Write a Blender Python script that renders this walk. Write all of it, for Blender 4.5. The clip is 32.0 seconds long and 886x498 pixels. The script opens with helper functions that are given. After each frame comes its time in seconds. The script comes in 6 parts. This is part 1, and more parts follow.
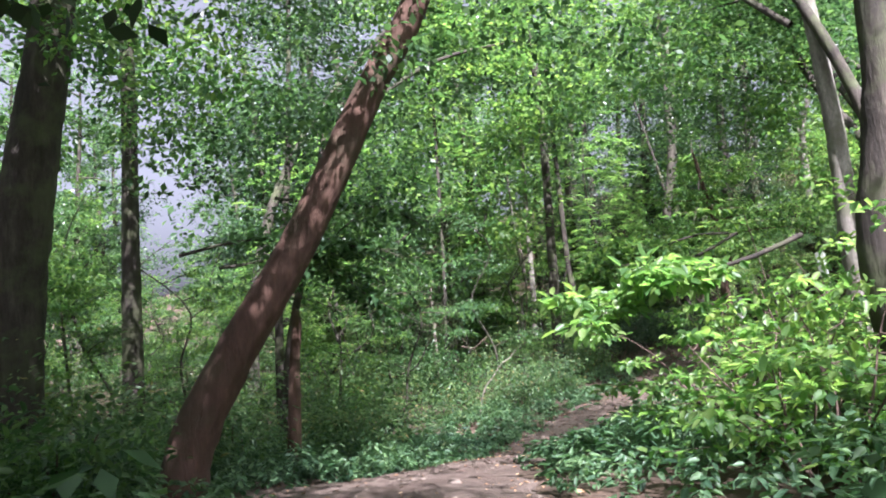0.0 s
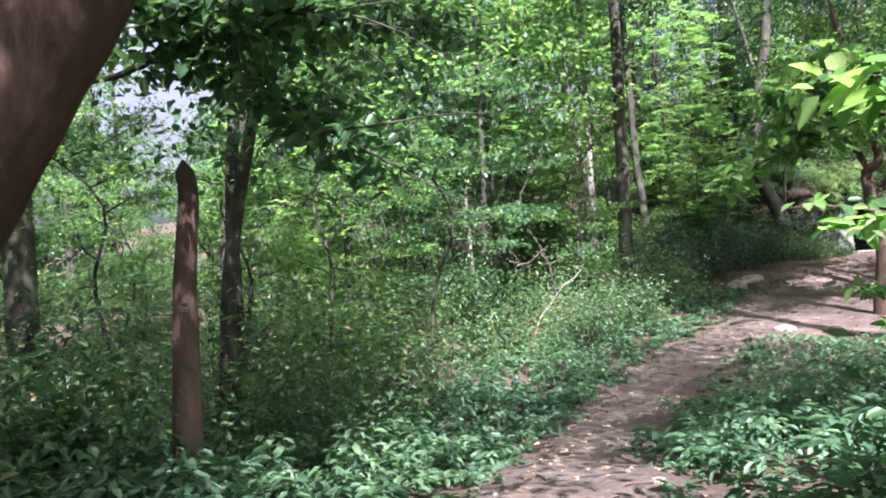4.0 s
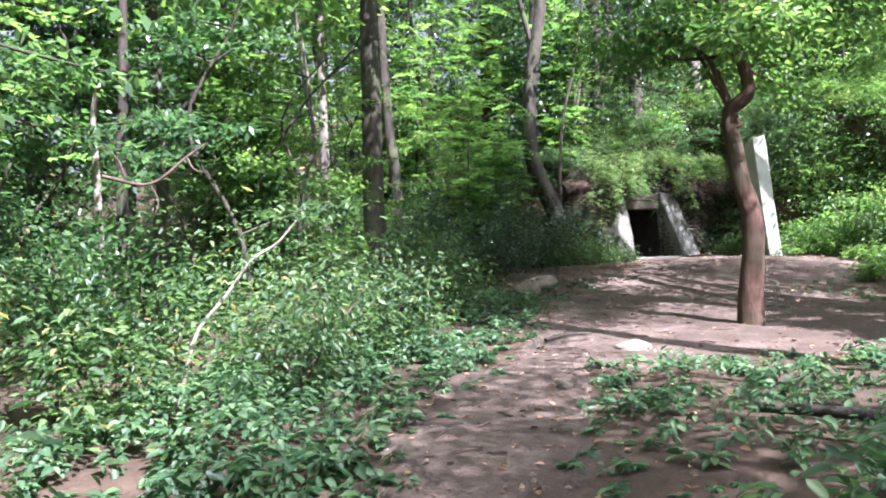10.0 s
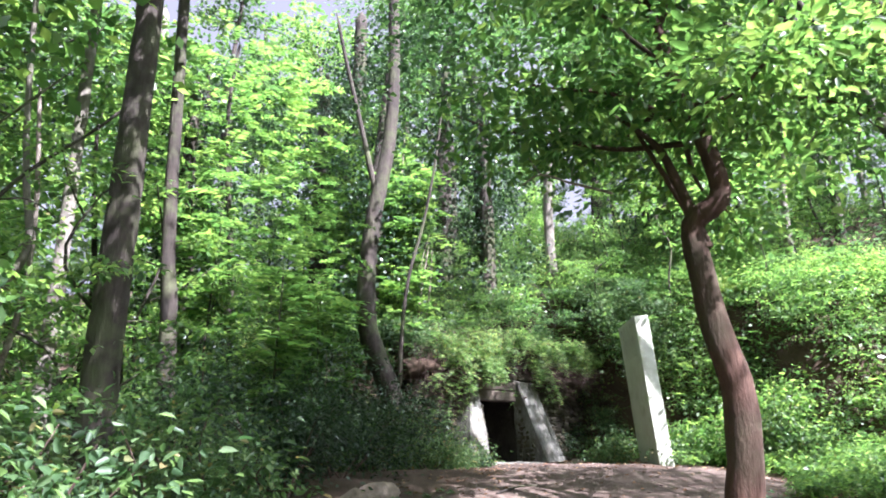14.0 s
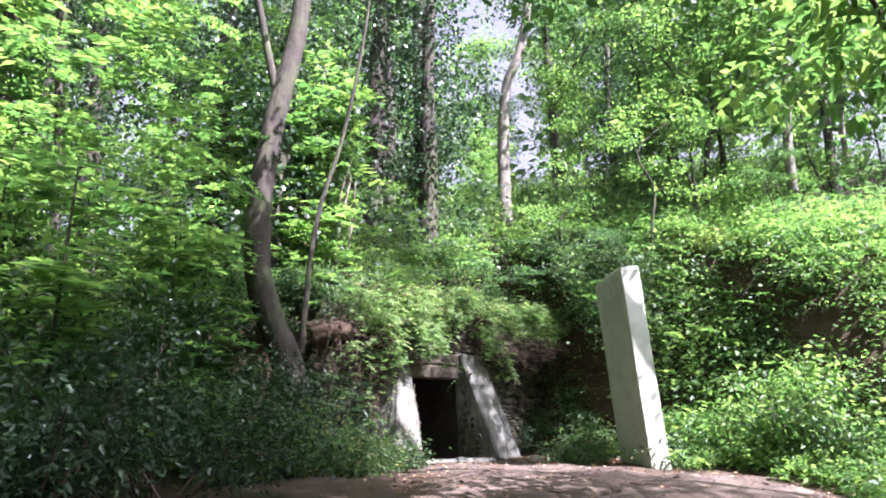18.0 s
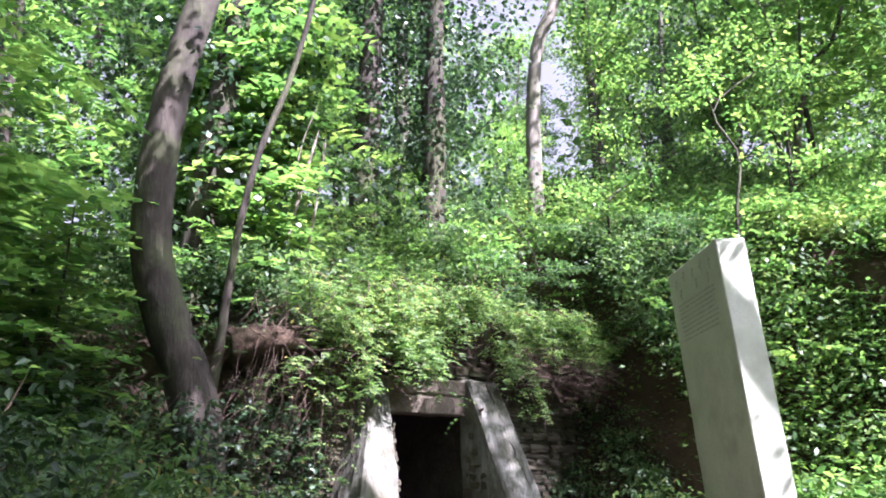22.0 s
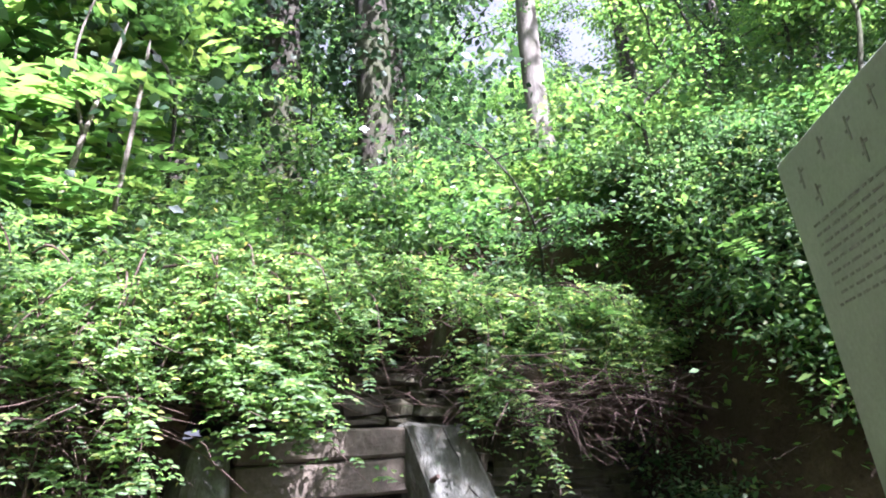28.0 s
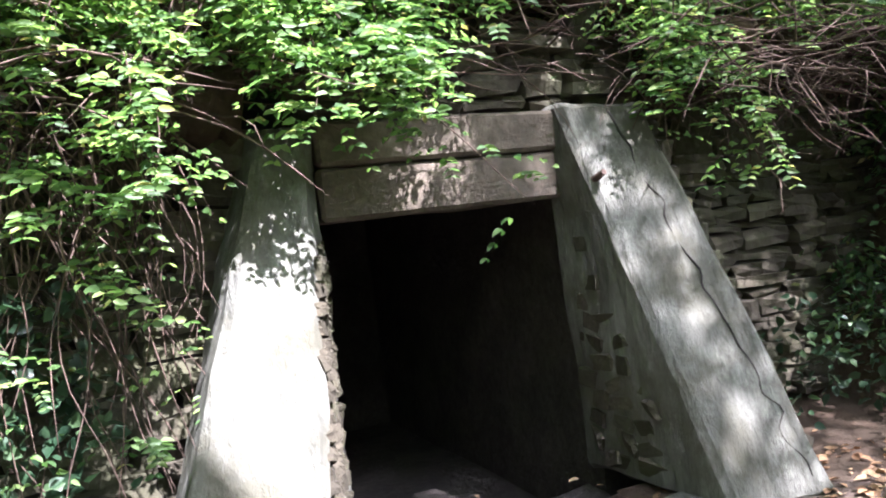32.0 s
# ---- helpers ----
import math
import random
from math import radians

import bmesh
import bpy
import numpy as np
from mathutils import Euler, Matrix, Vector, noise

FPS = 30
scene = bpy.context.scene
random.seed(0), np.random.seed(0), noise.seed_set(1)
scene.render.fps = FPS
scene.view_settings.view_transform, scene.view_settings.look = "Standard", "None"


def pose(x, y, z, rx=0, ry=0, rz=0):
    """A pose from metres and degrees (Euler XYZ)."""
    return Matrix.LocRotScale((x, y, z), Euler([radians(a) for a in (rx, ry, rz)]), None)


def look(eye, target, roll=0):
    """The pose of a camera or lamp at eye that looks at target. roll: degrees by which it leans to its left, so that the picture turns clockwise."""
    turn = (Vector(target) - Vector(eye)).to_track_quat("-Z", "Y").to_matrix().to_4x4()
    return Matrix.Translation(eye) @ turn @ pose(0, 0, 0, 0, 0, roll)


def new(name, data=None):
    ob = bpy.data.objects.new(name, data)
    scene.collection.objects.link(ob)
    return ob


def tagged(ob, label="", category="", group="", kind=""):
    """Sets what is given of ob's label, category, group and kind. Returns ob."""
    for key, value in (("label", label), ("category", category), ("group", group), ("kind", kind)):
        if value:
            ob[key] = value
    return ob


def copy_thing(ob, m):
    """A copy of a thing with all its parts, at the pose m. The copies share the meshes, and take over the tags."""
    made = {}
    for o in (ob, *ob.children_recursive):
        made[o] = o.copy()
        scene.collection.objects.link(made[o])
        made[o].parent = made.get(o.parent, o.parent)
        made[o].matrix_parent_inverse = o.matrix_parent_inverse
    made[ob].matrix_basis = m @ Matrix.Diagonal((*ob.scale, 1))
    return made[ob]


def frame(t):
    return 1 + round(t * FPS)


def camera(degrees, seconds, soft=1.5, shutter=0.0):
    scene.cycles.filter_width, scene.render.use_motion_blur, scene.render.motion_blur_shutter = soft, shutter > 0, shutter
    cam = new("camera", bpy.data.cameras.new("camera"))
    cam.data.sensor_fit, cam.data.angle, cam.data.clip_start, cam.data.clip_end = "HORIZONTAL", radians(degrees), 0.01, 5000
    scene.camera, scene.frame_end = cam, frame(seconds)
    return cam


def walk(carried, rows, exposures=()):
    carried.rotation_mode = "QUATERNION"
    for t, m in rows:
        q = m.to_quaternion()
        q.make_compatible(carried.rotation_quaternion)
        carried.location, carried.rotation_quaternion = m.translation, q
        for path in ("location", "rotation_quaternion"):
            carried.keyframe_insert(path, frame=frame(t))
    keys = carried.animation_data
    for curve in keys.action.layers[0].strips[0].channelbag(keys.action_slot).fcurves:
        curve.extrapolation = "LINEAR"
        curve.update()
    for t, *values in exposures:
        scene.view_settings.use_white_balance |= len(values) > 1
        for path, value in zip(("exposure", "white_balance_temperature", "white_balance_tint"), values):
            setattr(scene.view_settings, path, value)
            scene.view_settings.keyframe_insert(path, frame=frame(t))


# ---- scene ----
cam = camera(61.5, 32.0, soft=1.9)
METRES, EYE, TILT, LEAN, TURN = 34.0, 1.45, 5.5, 5.0, 0.0
ROWS = [
    (0.0, 0.0, 0.0, 0.0, -0.0, 0.0, 0.0),
    (0.5, -0.0023, 0.0239, -0.0026, -0.74, 0.56, -1.23),
    (1.0, -0.0036, 0.0495, -0.0067, -0.81, 0.87, 0.13),
    (1.5, -0.0054, 0.0708, -0.0098, 0.75, 0.92, 0.56),
    (2.0, -0.0074, 0.0911, -0.0128, 1.03, 0.18, 0.51),
    (2.5, -0.0064, 0.1102, -0.0169, 4.41, -1.57, 1.26),
    (4.5, -0.0032, 0.1771, -0.0292, 0.33, -6.01, -2.16),
    (5.0, -0.0033, 0.1945, -0.0318, -5.59, -2.26, -2.11),
    (5.5, -0.001, 0.2137, -0.0332, -5.79, -1.99, -2.44),
    (6.0, 0.0007, 0.2316, -0.0353, -5.7, 0.1, -2.55),
    (6.5, 0.0024, 0.2497, -0.0387, -7.18, 1.83, -1.25),
    (7.0, 0.0055, 0.2687, -0.0409, -7.46, 1.59, -1.88),
    (7.5, 0.0073, 0.2862, -0.0443, -7.97, 0.51, -2.22),
    (8.0, 0.0097, 0.3027, -0.049, -9.31, -1.06, -2.77),
    (8.5, 0.013, 0.3204, -0.0539, -9.87, -2.29, -2.3),
    (9.0, 0.0179, 0.3382, -0.0609, -15.71, -3.23, -3.07),
    (9.5, 0.0246, 0.3586, -0.0682, -16.56, -2.22, -2.67),
    (10.0, 0.0341, 0.3776, -0.0742, -17.38, -2.79, -3.13),
    (10.5, 0.0438, 0.3959, -0.0794, -19.28, -1.34, -4.04),
    (11.0, 0.0529, 0.4167, -0.0837, -16.19, -1.21, -4.1),
    (11.5, 0.0561, 0.435, -0.0859, -18.12, -0.55, -4.84),
    (12.0, 0.0614, 0.4531, -0.087, -19.63, 0.82, -4.34),
    (12.5, 0.0663, 0.4692, -0.0858, -23.69, 8.24, -4.15),
    (13.0, 0.0701, 0.4821, -0.0857, -27.55, 11.54, -4.89),
    (13.5, 0.079, 0.4963, -0.0866, -30.19, 12.9, -5.09),
    (15.5, 0.1138, 0.5509, -0.0801, -32.39, 15.21, -8.2),
    (16.0, 0.1214, 0.5645, -0.0793, -34.71, 16.13, -8.0),
    (16.5, 0.1316, 0.5769, -0.0806, -36.72, 14.27, -6.8),
    (17.0, 0.1435, 0.5894, -0.0786, -36.14, 11.53, -5.79),
    (17.5, 0.1554, 0.6025, -0.0787, -36.05, 11.6, -5.88),
    (18.0, 0.167, 0.6164, -0.078, -35.26, 12.18, -6.23),
    (18.5, 0.1793, 0.6298, -0.0782, -30.69, 11.96, -6.82),
    (19.0, 0.1898, 0.6441, -0.0799, -30.13, 11.95, -6.36),
    (19.5, 0.1994, 0.6581, -0.0793, -32.64, 11.95, -6.08),
    (20.0, 0.2125, 0.6715, -0.0779, -33.38, 12.65, -5.22),
    (20.5, 0.2231, 0.683, -0.0762, -34.69, 14.3, -5.52),
    (21.0, 0.2319, 0.6941, -0.0728, -37.98, 13.69, -5.92),
    (21.5, 0.2434, 0.7057, -0.0709, -37.1, 14.58, -6.65),
    (22.0, 0.2533, 0.7149, -0.0695, -32.64, 14.29, -7.15),
    (22.5, 0.2631, 0.7244, -0.0666, -32.58, 13.03, -6.89),
    (23.0, 0.2745, 0.733, -0.0658, -30.85, 12.75, -7.34),
    (23.5, 0.2839, 0.742, -0.062, -26.47, 11.93, -7.25),
    (24.0, 0.2945, 0.7502, -0.0619, -25.12, 11.59, -6.15),
    (24.5, 0.303, 0.7584, -0.06, -27.71, 10.54, -4.78),
    (25.0, 0.3142, 0.7655, -0.0576, -24.91, 9.02, -4.32),
    (25.5, 0.322, 0.7715, -0.0559, -21.32, 7.45, -3.9),
    (27.5, 0.3499, 0.8048, -0.0515, -18.53, 9.8, -2.28),
    (28.0, 0.3546, 0.8144, -0.0494, -26.94, 14.69, -2.31),
    (28.5, 0.3581, 0.822, -0.0496, -31.55, 17.04, -2.39),
    (29.0, 0.3608, 0.8314, -0.0505, -25.7, 13.17, -4.46),
    (29.5, 0.3621, 0.8369, -0.0511, -16.68, 8.82, -3.39),
    (30.0, 0.3641, 0.8419, -0.0543, -14.28, 3.04, -2.09),
    (30.5, 0.3663, 0.8472, -0.0557, -16.34, -1.05, -0.56),
    (31.0, 0.3668, 0.8511, -0.0569, -17.84, -3.79, -0.48),
    (31.5, 0.3696, 0.8573, -0.0572, -17.32, -5.26, -0.25),
    (32.0, 0.3723, 0.8609, -0.0569, -17.09, -5.3, 0.55),
]
walk(cam, [(t, pose(0, 0, EYE, TILT, LEAN, TURN) @ pose(METRES * x, METRES * y, METRES * z, 90 + pitch, roll, yaw)) for t, x, y, z, yaw, pitch, roll in ROWS],
     exposures=[(0.0, 2.38, 5650, 26), (2.5, 2.42, 5650, 26), (4.5, 2.69, 5500, 29), (8.5, 2.69, 5500, 29), (12.0, 2.82, 5550, 28), (16.5, 2.8, 5600, 31), (18.0, 2.87, 5600, 34), (21.0, 2.93, 5600, 34), (25.0, 2.99, 5500, 32), (28.0, 3.06, 5450, 31), (29.0, 2.9, 5500, 31), (30.0, 2.94, 5600, 27), (31.0, 3.2, 5600, 26), (32.0, 3.2, 5600, 26)])

# ---- sky and sun ----
SUN_AZ, SUN_EL = radians(160), radians(52)
TO_SUN = Vector((math.sin(SUN_AZ) * math.cos(SUN_EL), math.cos(SUN_AZ) * math.cos(SUN_EL), math.sin(SUN_EL)))
world = bpy.data.worlds.new("world")
scene.world = world
world.use_nodes = True
_sky = world.node_tree.nodes.new("ShaderNodeTexSky")
_sky.sky_type, _sky.sun_disc, _sky.sun_elevation, _sky.sun_rotation = "NISHITA", False, SUN_EL, SUN_AZ
_sky.air_density, _sky.dust_density, _sky.ozone_density = 0.6, 9.0, 0.5
_bg = world.node_tree.nodes["Background"]
_bg.inputs[1].default_value = 0.069
_haze = world.node_tree.nodes.new("ShaderNodeHueSaturation")
_haze.inputs["Saturation"].default_value, _haze.inputs["Value"].default_value = 0.18, 1.0
world.node_tree.links.new(_sky.outputs[0], _haze.inputs["Color"])
world.node_tree.links.new(_haze.outputs[0], _bg.inputs[0])
sun_lamp = bpy.data.lights.new("sun", "SUN")
sun_lamp.energy, sun_lamp.angle, sun_lamp.color = 5.0, radians(0.5), (1.0, 0.95, 0.86)
sun = new("sun", sun_lamp)
sun.matrix_world = look(TO_SUN * 80, (0, 0, 0))


# ---- materials ----
def node_material(name):
    m = bpy.data.materials.new(name)
    m.use_nodes = True
    nt = m.node_tree
    return m, nt, nt.nodes["Principled BSDF"], nt.nodes["Material Output"]


def ramp(nt, fac, stops):
    r = nt.nodes.new("ShaderNodeValToRGB")
    els = r.color_ramp.elements
    while len(els) < len(stops):
        els.new(0.5)
    for e, (p, c) in zip(els, stops):
        e.position, e.color = p, (*c, 1)
    nt.links.new(fac, r.inputs[0])
    return r.outputs[0]


def noise_tex(nt, vec, scale, detail=6.0, rough=0.6, stretch=(1, 1, 1), distort=0.0):
    mp = nt.nodes.new("ShaderNodeMapping")
    mp.inputs["Scale"].default_value = stretch
    nt.links.new(vec, mp.inputs[0])
    n = nt.nodes.new("ShaderNodeTexNoise")
    n.inputs["Scale"].default_value, n.inputs["Detail"].default_value = scale, detail
    n.inputs["Roughness"].default_value, n.inputs["Distortion"].default_value = rough, distort
    nt.links.new(mp.outputs[0], n.inputs["Vector"])
    return n.outputs["Fac"]


def blend(nt, fac, a, b, mode="MIX"):
    m = nt.nodes.new("ShaderNodeMix")
    m.data_type, m.blend_type = "RGBA", mode
    if isinstance(fac, float):
        m.inputs[0].default_value = fac
    else:
        nt.links.new(fac, m.inputs[0])
    for sock, v in ((m.inputs[6], a), (m.inputs[7], b)):
        if isinstance(v, tuple):
            sock.default_value = (*v, 1)
        else:
            nt.links.new(v, sock)
    return m.outputs[2]


def bump(nt, bsdf, height, strength, dist, chain=None):
    b = nt.nodes.new("ShaderNodeBump")
    b.inputs["Strength"].default_value, b.inputs["Distance"].default_value = strength, dist
    nt.links.new(height, b.inputs["Height"])
    if chain:
        nt.links.new(chain, b.inputs["Normal"])
    nt.links.new(b.outputs[0], bsdf.inputs["Normal"])
    return b.outputs[0]


def surface(name, stops, scale, rough=0.85, fine=4.0, relief=0.02, grit=1.0, stretch=(1, 1, 1), stain=None, stain_scale=0.6, vary=0.0, local=False, cracks=0.0):
    """Two scales of noise for colour, stains with a shape of their own, fine relief."""
    m, nt, bsdf, out = node_material(name)
    if local:
        vec = nt.nodes.new("ShaderNodeTexCoord").outputs["Object"]
    else:
        vec = nt.nodes.new("ShaderNodeNewGeometry").outputs["Position"]
    big = noise_tex(nt, vec, scale, 6, 0.65, stretch)
    small = noise_tex(nt, vec, scale * fine, 5, 0.7, stretch)
    colour = ramp(nt, big, stops)
    grain = ramp(nt, small, [(0.3, (1 - 0.38 * grit,) * 3), (0.7, (1 + 0.2 * grit,) * 3)])
    colour = blend(nt, 1.0, colour, grain, "MULTIPLY")
    if stain:
        mask = ramp(nt, noise_tex(nt, vec, stain_scale, 7, 0.7), [(0.47, (0, 0, 0)), (0.62, (1, 1, 1))])
        colour = blend(nt, mask, colour, stain)
    if cracks:
        vor = nt.nodes.new("ShaderNodeTexVoronoi")
        vor.feature = "DISTANCE_TO_EDGE"
        vor.inputs["Scale"].default_value = cracks
        warp = nt.nodes.new("ShaderNodeMixRGB")
        warp.inputs[0].default_value = 0.12
        wn = nt.nodes.new("ShaderNodeTexNoise")
        wn.inputs["Scale"].default_value = 5
        nt.links.new(vec, wn.inputs["Vector"])
        nt.links.new(vec, warp.inputs[1])
        nt.links.new(wn.outputs["Color"], warp.inputs[2])
        nt.links.new(warp.outputs[0], vor.inputs["Vector"])
        line = ramp(nt, vor.outputs["Distance"], [(0.0, (0.25, 0.25, 0.25)), (0.012, (1, 1, 1))])
        colour = blend(nt, 1.0, colour, line, "MULTIPLY")
    if vary:
        info = nt.nodes.new("ShaderNodeObjectInfo")
        tone = ramp(nt, info.outputs["Random"], [(0.0, (1 - vary,) * 3), (1.0, (1 + vary,) * 3)])
        colour = blend(nt, 1.0, colour, tone, "MULTIPLY")
    nt.links.new(colour, bsdf.inputs["Base Color"])
    bsdf.inputs["Roughness"].default_value = rough
    bsdf.inputs["Specular IOR Level"].default_value = 0.3
    first = bump(nt, bsdf, small, 0.9, relief)
    bump(nt, bsdf, big, 0.7, relief * 2.5, first)
    return m


def leaf_material(name, stops, glow, share=0.42, rough=0.42):
    """Thin leaf: gloss and colour on top, light let through."""
    m, nt, bsdf, out = node_material(name)
    geo = nt.nodes.new("ShaderNodeNewGeometry")
    colour = ramp(nt, geo.outputs["Random Per Island"], stops)
    patch = noise_tex(nt, geo.outputs["Position"], 0.35, 3)
    colour = blend(nt, 1.0, colour, ramp(nt, patch, [(0.3, (0.72, 0.8, 0.8)), (0.7, (1.25, 1.15, 1.0))]), "MULTIPLY")
    nt.links.new(colour, bsdf.inputs["Base Color"])
    bsdf.inputs["Roughness"].default_value = rough
    bsdf.inputs["Specular IOR Level"].default_value = 0.35
    tr = nt.nodes.new("ShaderNodeBsdfTranslucent")
    nt.links.new(blend(nt, 1.0, colour, glow, "MULTIPLY"), tr.inputs["Color"])
    mx = nt.nodes.new("ShaderNodeMixShader")
    mx.inputs[0].default_value = share
    nt.links.new(bsdf.outputs[0], mx.inputs[1])
    nt.links.new(tr.outputs[0], mx.inputs[2])
    nt.links.new(mx.outputs[0], out.inputs["Surface"])
    return m


M_SOIL = surface("forest_soil", [(0.3, (0.035, 0.023, 0.015)), (0.55, (0.07, 0.046, 0.03)), (0.75, (0.12, 0.082, 0.056))], 2.2, 0.95, 12, 0.035, stain=(0.05, 0.035, 0.022), stain_scale=0.9)
M_PATH = surface("trodden_earth", [(0.3, (0.054, 0.038, 0.029)), (0.5, (0.090, 0.066, 0.051)), (0.72, (0.150, 0.114, 0.091))], 1.4, 0.95, 16, 0.035, stain=(0.062, 0.043, 0.032), stain_scale=1.6)
M_BARK = surface("bark", [(0.3, (0.020, 0.017, 0.014)), (0.55, (0.044, 0.036, 0.029)), (0.75, (0.085, 0.071, 0.058))], 5.0, 0.9, 5, 0.02, stretch=(1, 1, 0.22), stain=(0.061, 0.068, 0.034), stain_scale=1.2)
M_BARK_RED = surface("reddish_bark", [(0.3, (0.038, 0.020, 0.013)), (0.55, (0.076, 0.042, 0.029)), (0.75, (0.118, 0.070, 0.049))], 4.0, 0.9, 5, 0.018, stretch=(1, 1, 0.3), stain=(0.046, 0.035, 0.020), stain_scale=1.0)
M_BARK_PALE = surface("pale_bark", [(0.3, (0.096, 0.084, 0.068)), (0.55, (0.176, 0.160, 0.136)), (0.75, (0.264, 0.244, 0.212))], 4.5, 0.88, 5, 0.012, stretch=(1, 1, 0.35), stain=(0.096, 0.096, 0.064), stain_scale=1.3)
M_DEAD = surface("dead_wood", [(0.3, (0.11, 0.092, 0.072)), (0.6, (0.22, 0.19, 0.155)), (0.8, (0.33, 0.29, 0.25))], 9.0, 0.9, 4, 0.004)
M_TWIG = surface("brown_twigs", [(0.3, (0.045, 0.03, 0.023)), (0.6, (0.105, 0.07, 0.055)), (0.8, (0.18, 0.13, 0.10))], 6.0, 0.9, 4, 0.003)
M_STELE = surface("pale_concrete", [(0.3, (0.318, 0.334, 0.272)), (0.55, (0.386, 0.406, 0.334)), (0.75, (0.439, 0.461, 0.384))], 1.6, 0.85, 22, 0.003, 0.35, stain=(0.265, 0.286, 0.218), stain_scale=1.1)
M_CONC = surface("weathered_concrete", [(0.28, (0.056, 0.056, 0.046)), (0.5, (0.122, 0.122, 0.104)), (0.72, (0.218, 0.218, 0.191))], 3.0, 0.88, 7, 0.02, stretch=(1.6, 1.6, 0.45), stain=(0.079, 0.076, 0.056), stain_scale=2.2, local=True)
M_LINTEL = surface("dark_stained_concrete", [(0.3, (0.059, 0.048, 0.035)), (0.55, (0.112, 0.092, 0.070)), (0.75, (0.175, 0.147, 0.115))], 3.5, 0.92, 7, 0.012, stain=(0.070, 0.059, 0.042), stain_scale=2.0)
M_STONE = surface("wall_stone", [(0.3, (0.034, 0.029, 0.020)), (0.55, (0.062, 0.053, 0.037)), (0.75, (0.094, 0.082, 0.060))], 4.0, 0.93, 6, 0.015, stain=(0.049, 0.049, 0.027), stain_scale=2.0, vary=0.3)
M_ROCK = surface("pale_rock", [(0.3, (0.14, 0.11, 0.085)), (0.55, (0.22, 0.178, 0.145)), (0.75, (0.31, 0.26, 0.215))], 5.0, 0.92, 6, 0.02, vary=0.15)
# near-black colour that stands in for shade inside the cellar
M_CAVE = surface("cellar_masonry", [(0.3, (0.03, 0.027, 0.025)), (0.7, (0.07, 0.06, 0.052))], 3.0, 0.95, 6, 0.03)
M_INK = surface("dark_inscription", [(0.3, (0.24, 0.235, 0.2)), (0.7, (0.35, 0.345, 0.30))], 9.0, 0.9, 4, 0.001)
M_LITTER = leaf_material("dry_leaf", [(0.0, (0.10, 0.055, 0.03)), (0.5, (0.22, 0.13, 0.075)), (1.0, (0.38, 0.27, 0.17))], (1.2, 0.9, 0.6), 0.15, 0.7)
M_LEAF = leaf_material("canopy_leaf", [(0.0, (0.020, 0.047, 0.023)), (0.5, (0.040, 0.086, 0.036)), (1.0, (0.080, 0.141, 0.056))], (2.3, 2.4, 1.53), 0.46, 0.36)
M_LEAF_YOUNG = leaf_material("young_leaf", [(0.0, (0.034, 0.080, 0.029)), (0.5, (0.068, 0.138, 0.045)), (1.0, (0.135, 0.204, 0.068))], (2.3, 2.4, 1.42), 0.52, 0.38)
# brighter copy of young_leaf: sunlight on the broad-leaved bush put into its colour
M_SUNLIT_BROADLEAF = leaf_material("broad_leaf", [(0.0, (0.044, 0.100, 0.034)), (0.5, (0.086, 0.166, 0.052)), (1.0, (0.165, 0.240, 0.080))], (2.2, 2.4, 1.42), 0.55, 0.4)
M_HERB = leaf_material("herb_leaf", [(0.0, (0.028, 0.063, 0.035)), (0.55, (0.055, 0.110, 0.055)), (1.0, (0.110, 0.178, 0.090))], (1.9, 2.2, 1.53), 0.36, 0.47)
M_SHRUB = leaf_material("shrub_leaf", [(0.0, (0.026, 0.057, 0.026)), (0.5, (0.054, 0.104, 0.045)), (0.95, (0.110, 0.168, 0.074)), (1.0, (0.200, 0.158, 0.074))], (2.2, 2.3, 1.53), 0.44, 0.48)
M_SPRIG = leaf_material("sprig_leaf", [(0.0, (0.044, 0.090, 0.036)), (0.45, (0.088, 0.155, 0.056)), (0.8, (0.140, 0.215, 0.078)), (0.94, (0.230, 0.295, 0.125)), (1.0, (0.270, 0.215, 0.085))], (2.1, 2.3, 1.42), 0.5, 0.45)
# leaf colour lightened to stand for strong sun on the slope and glade
M_SUNLIT_LEAF = leaf_material("pale_leaf", [(0.0, (0.12, 0.17, 0.07)), (0.5, (0.20, 0.26, 0.11)), (1.0, (0.30, 0.34, 0.17))], (1.8, 1.9, 1.2), 0.4, 0.42)
M_DARKLEAF = leaf_material("evergreen_leaf", [(0.0, (0.014, 0.033, 0.019)), (0.6, (0.026, 0.053, 0.028)), (1.0, (0.052, 0.087, 0.041))], (1.6, 1.9, 1.18), 0.22, 0.36)


# ---- mesh helpers ----
def fast_mesh(name, V, F, mats, smooth=False):
    """A mesh of quads from arrays."""
    V, F = np.asarray(V, np.float32), np.asarray(F, np.int32)
    me = bpy.data.meshes.new(name)
    me.vertices.add(len(V))
    me.vertices.foreach_set("co", V.ravel())
    me.loops.add(F.size)
    me.loops.foreach_set("vertex_index", F.ravel())
    me.polygons.add(len(F))
    me.polygons.foreach_set("loop_start", np.arange(len(F), dtype=np.int32) * F.shape[1])
    if smooth:
        me.polygons.foreach_set("use_smooth", np.ones(len(F), bool))
    me.update(calc_edges=True)
    me.validate()
    me.materials.append(mats)
    return me


def gather(pieces):
    V, F, n = [], [], 0
    for v, f in pieces:
        V.append(v)
        F.append(np.asarray(f) + n)
        n += len(v)
    return np.concatenate(V), np.concatenate(F)


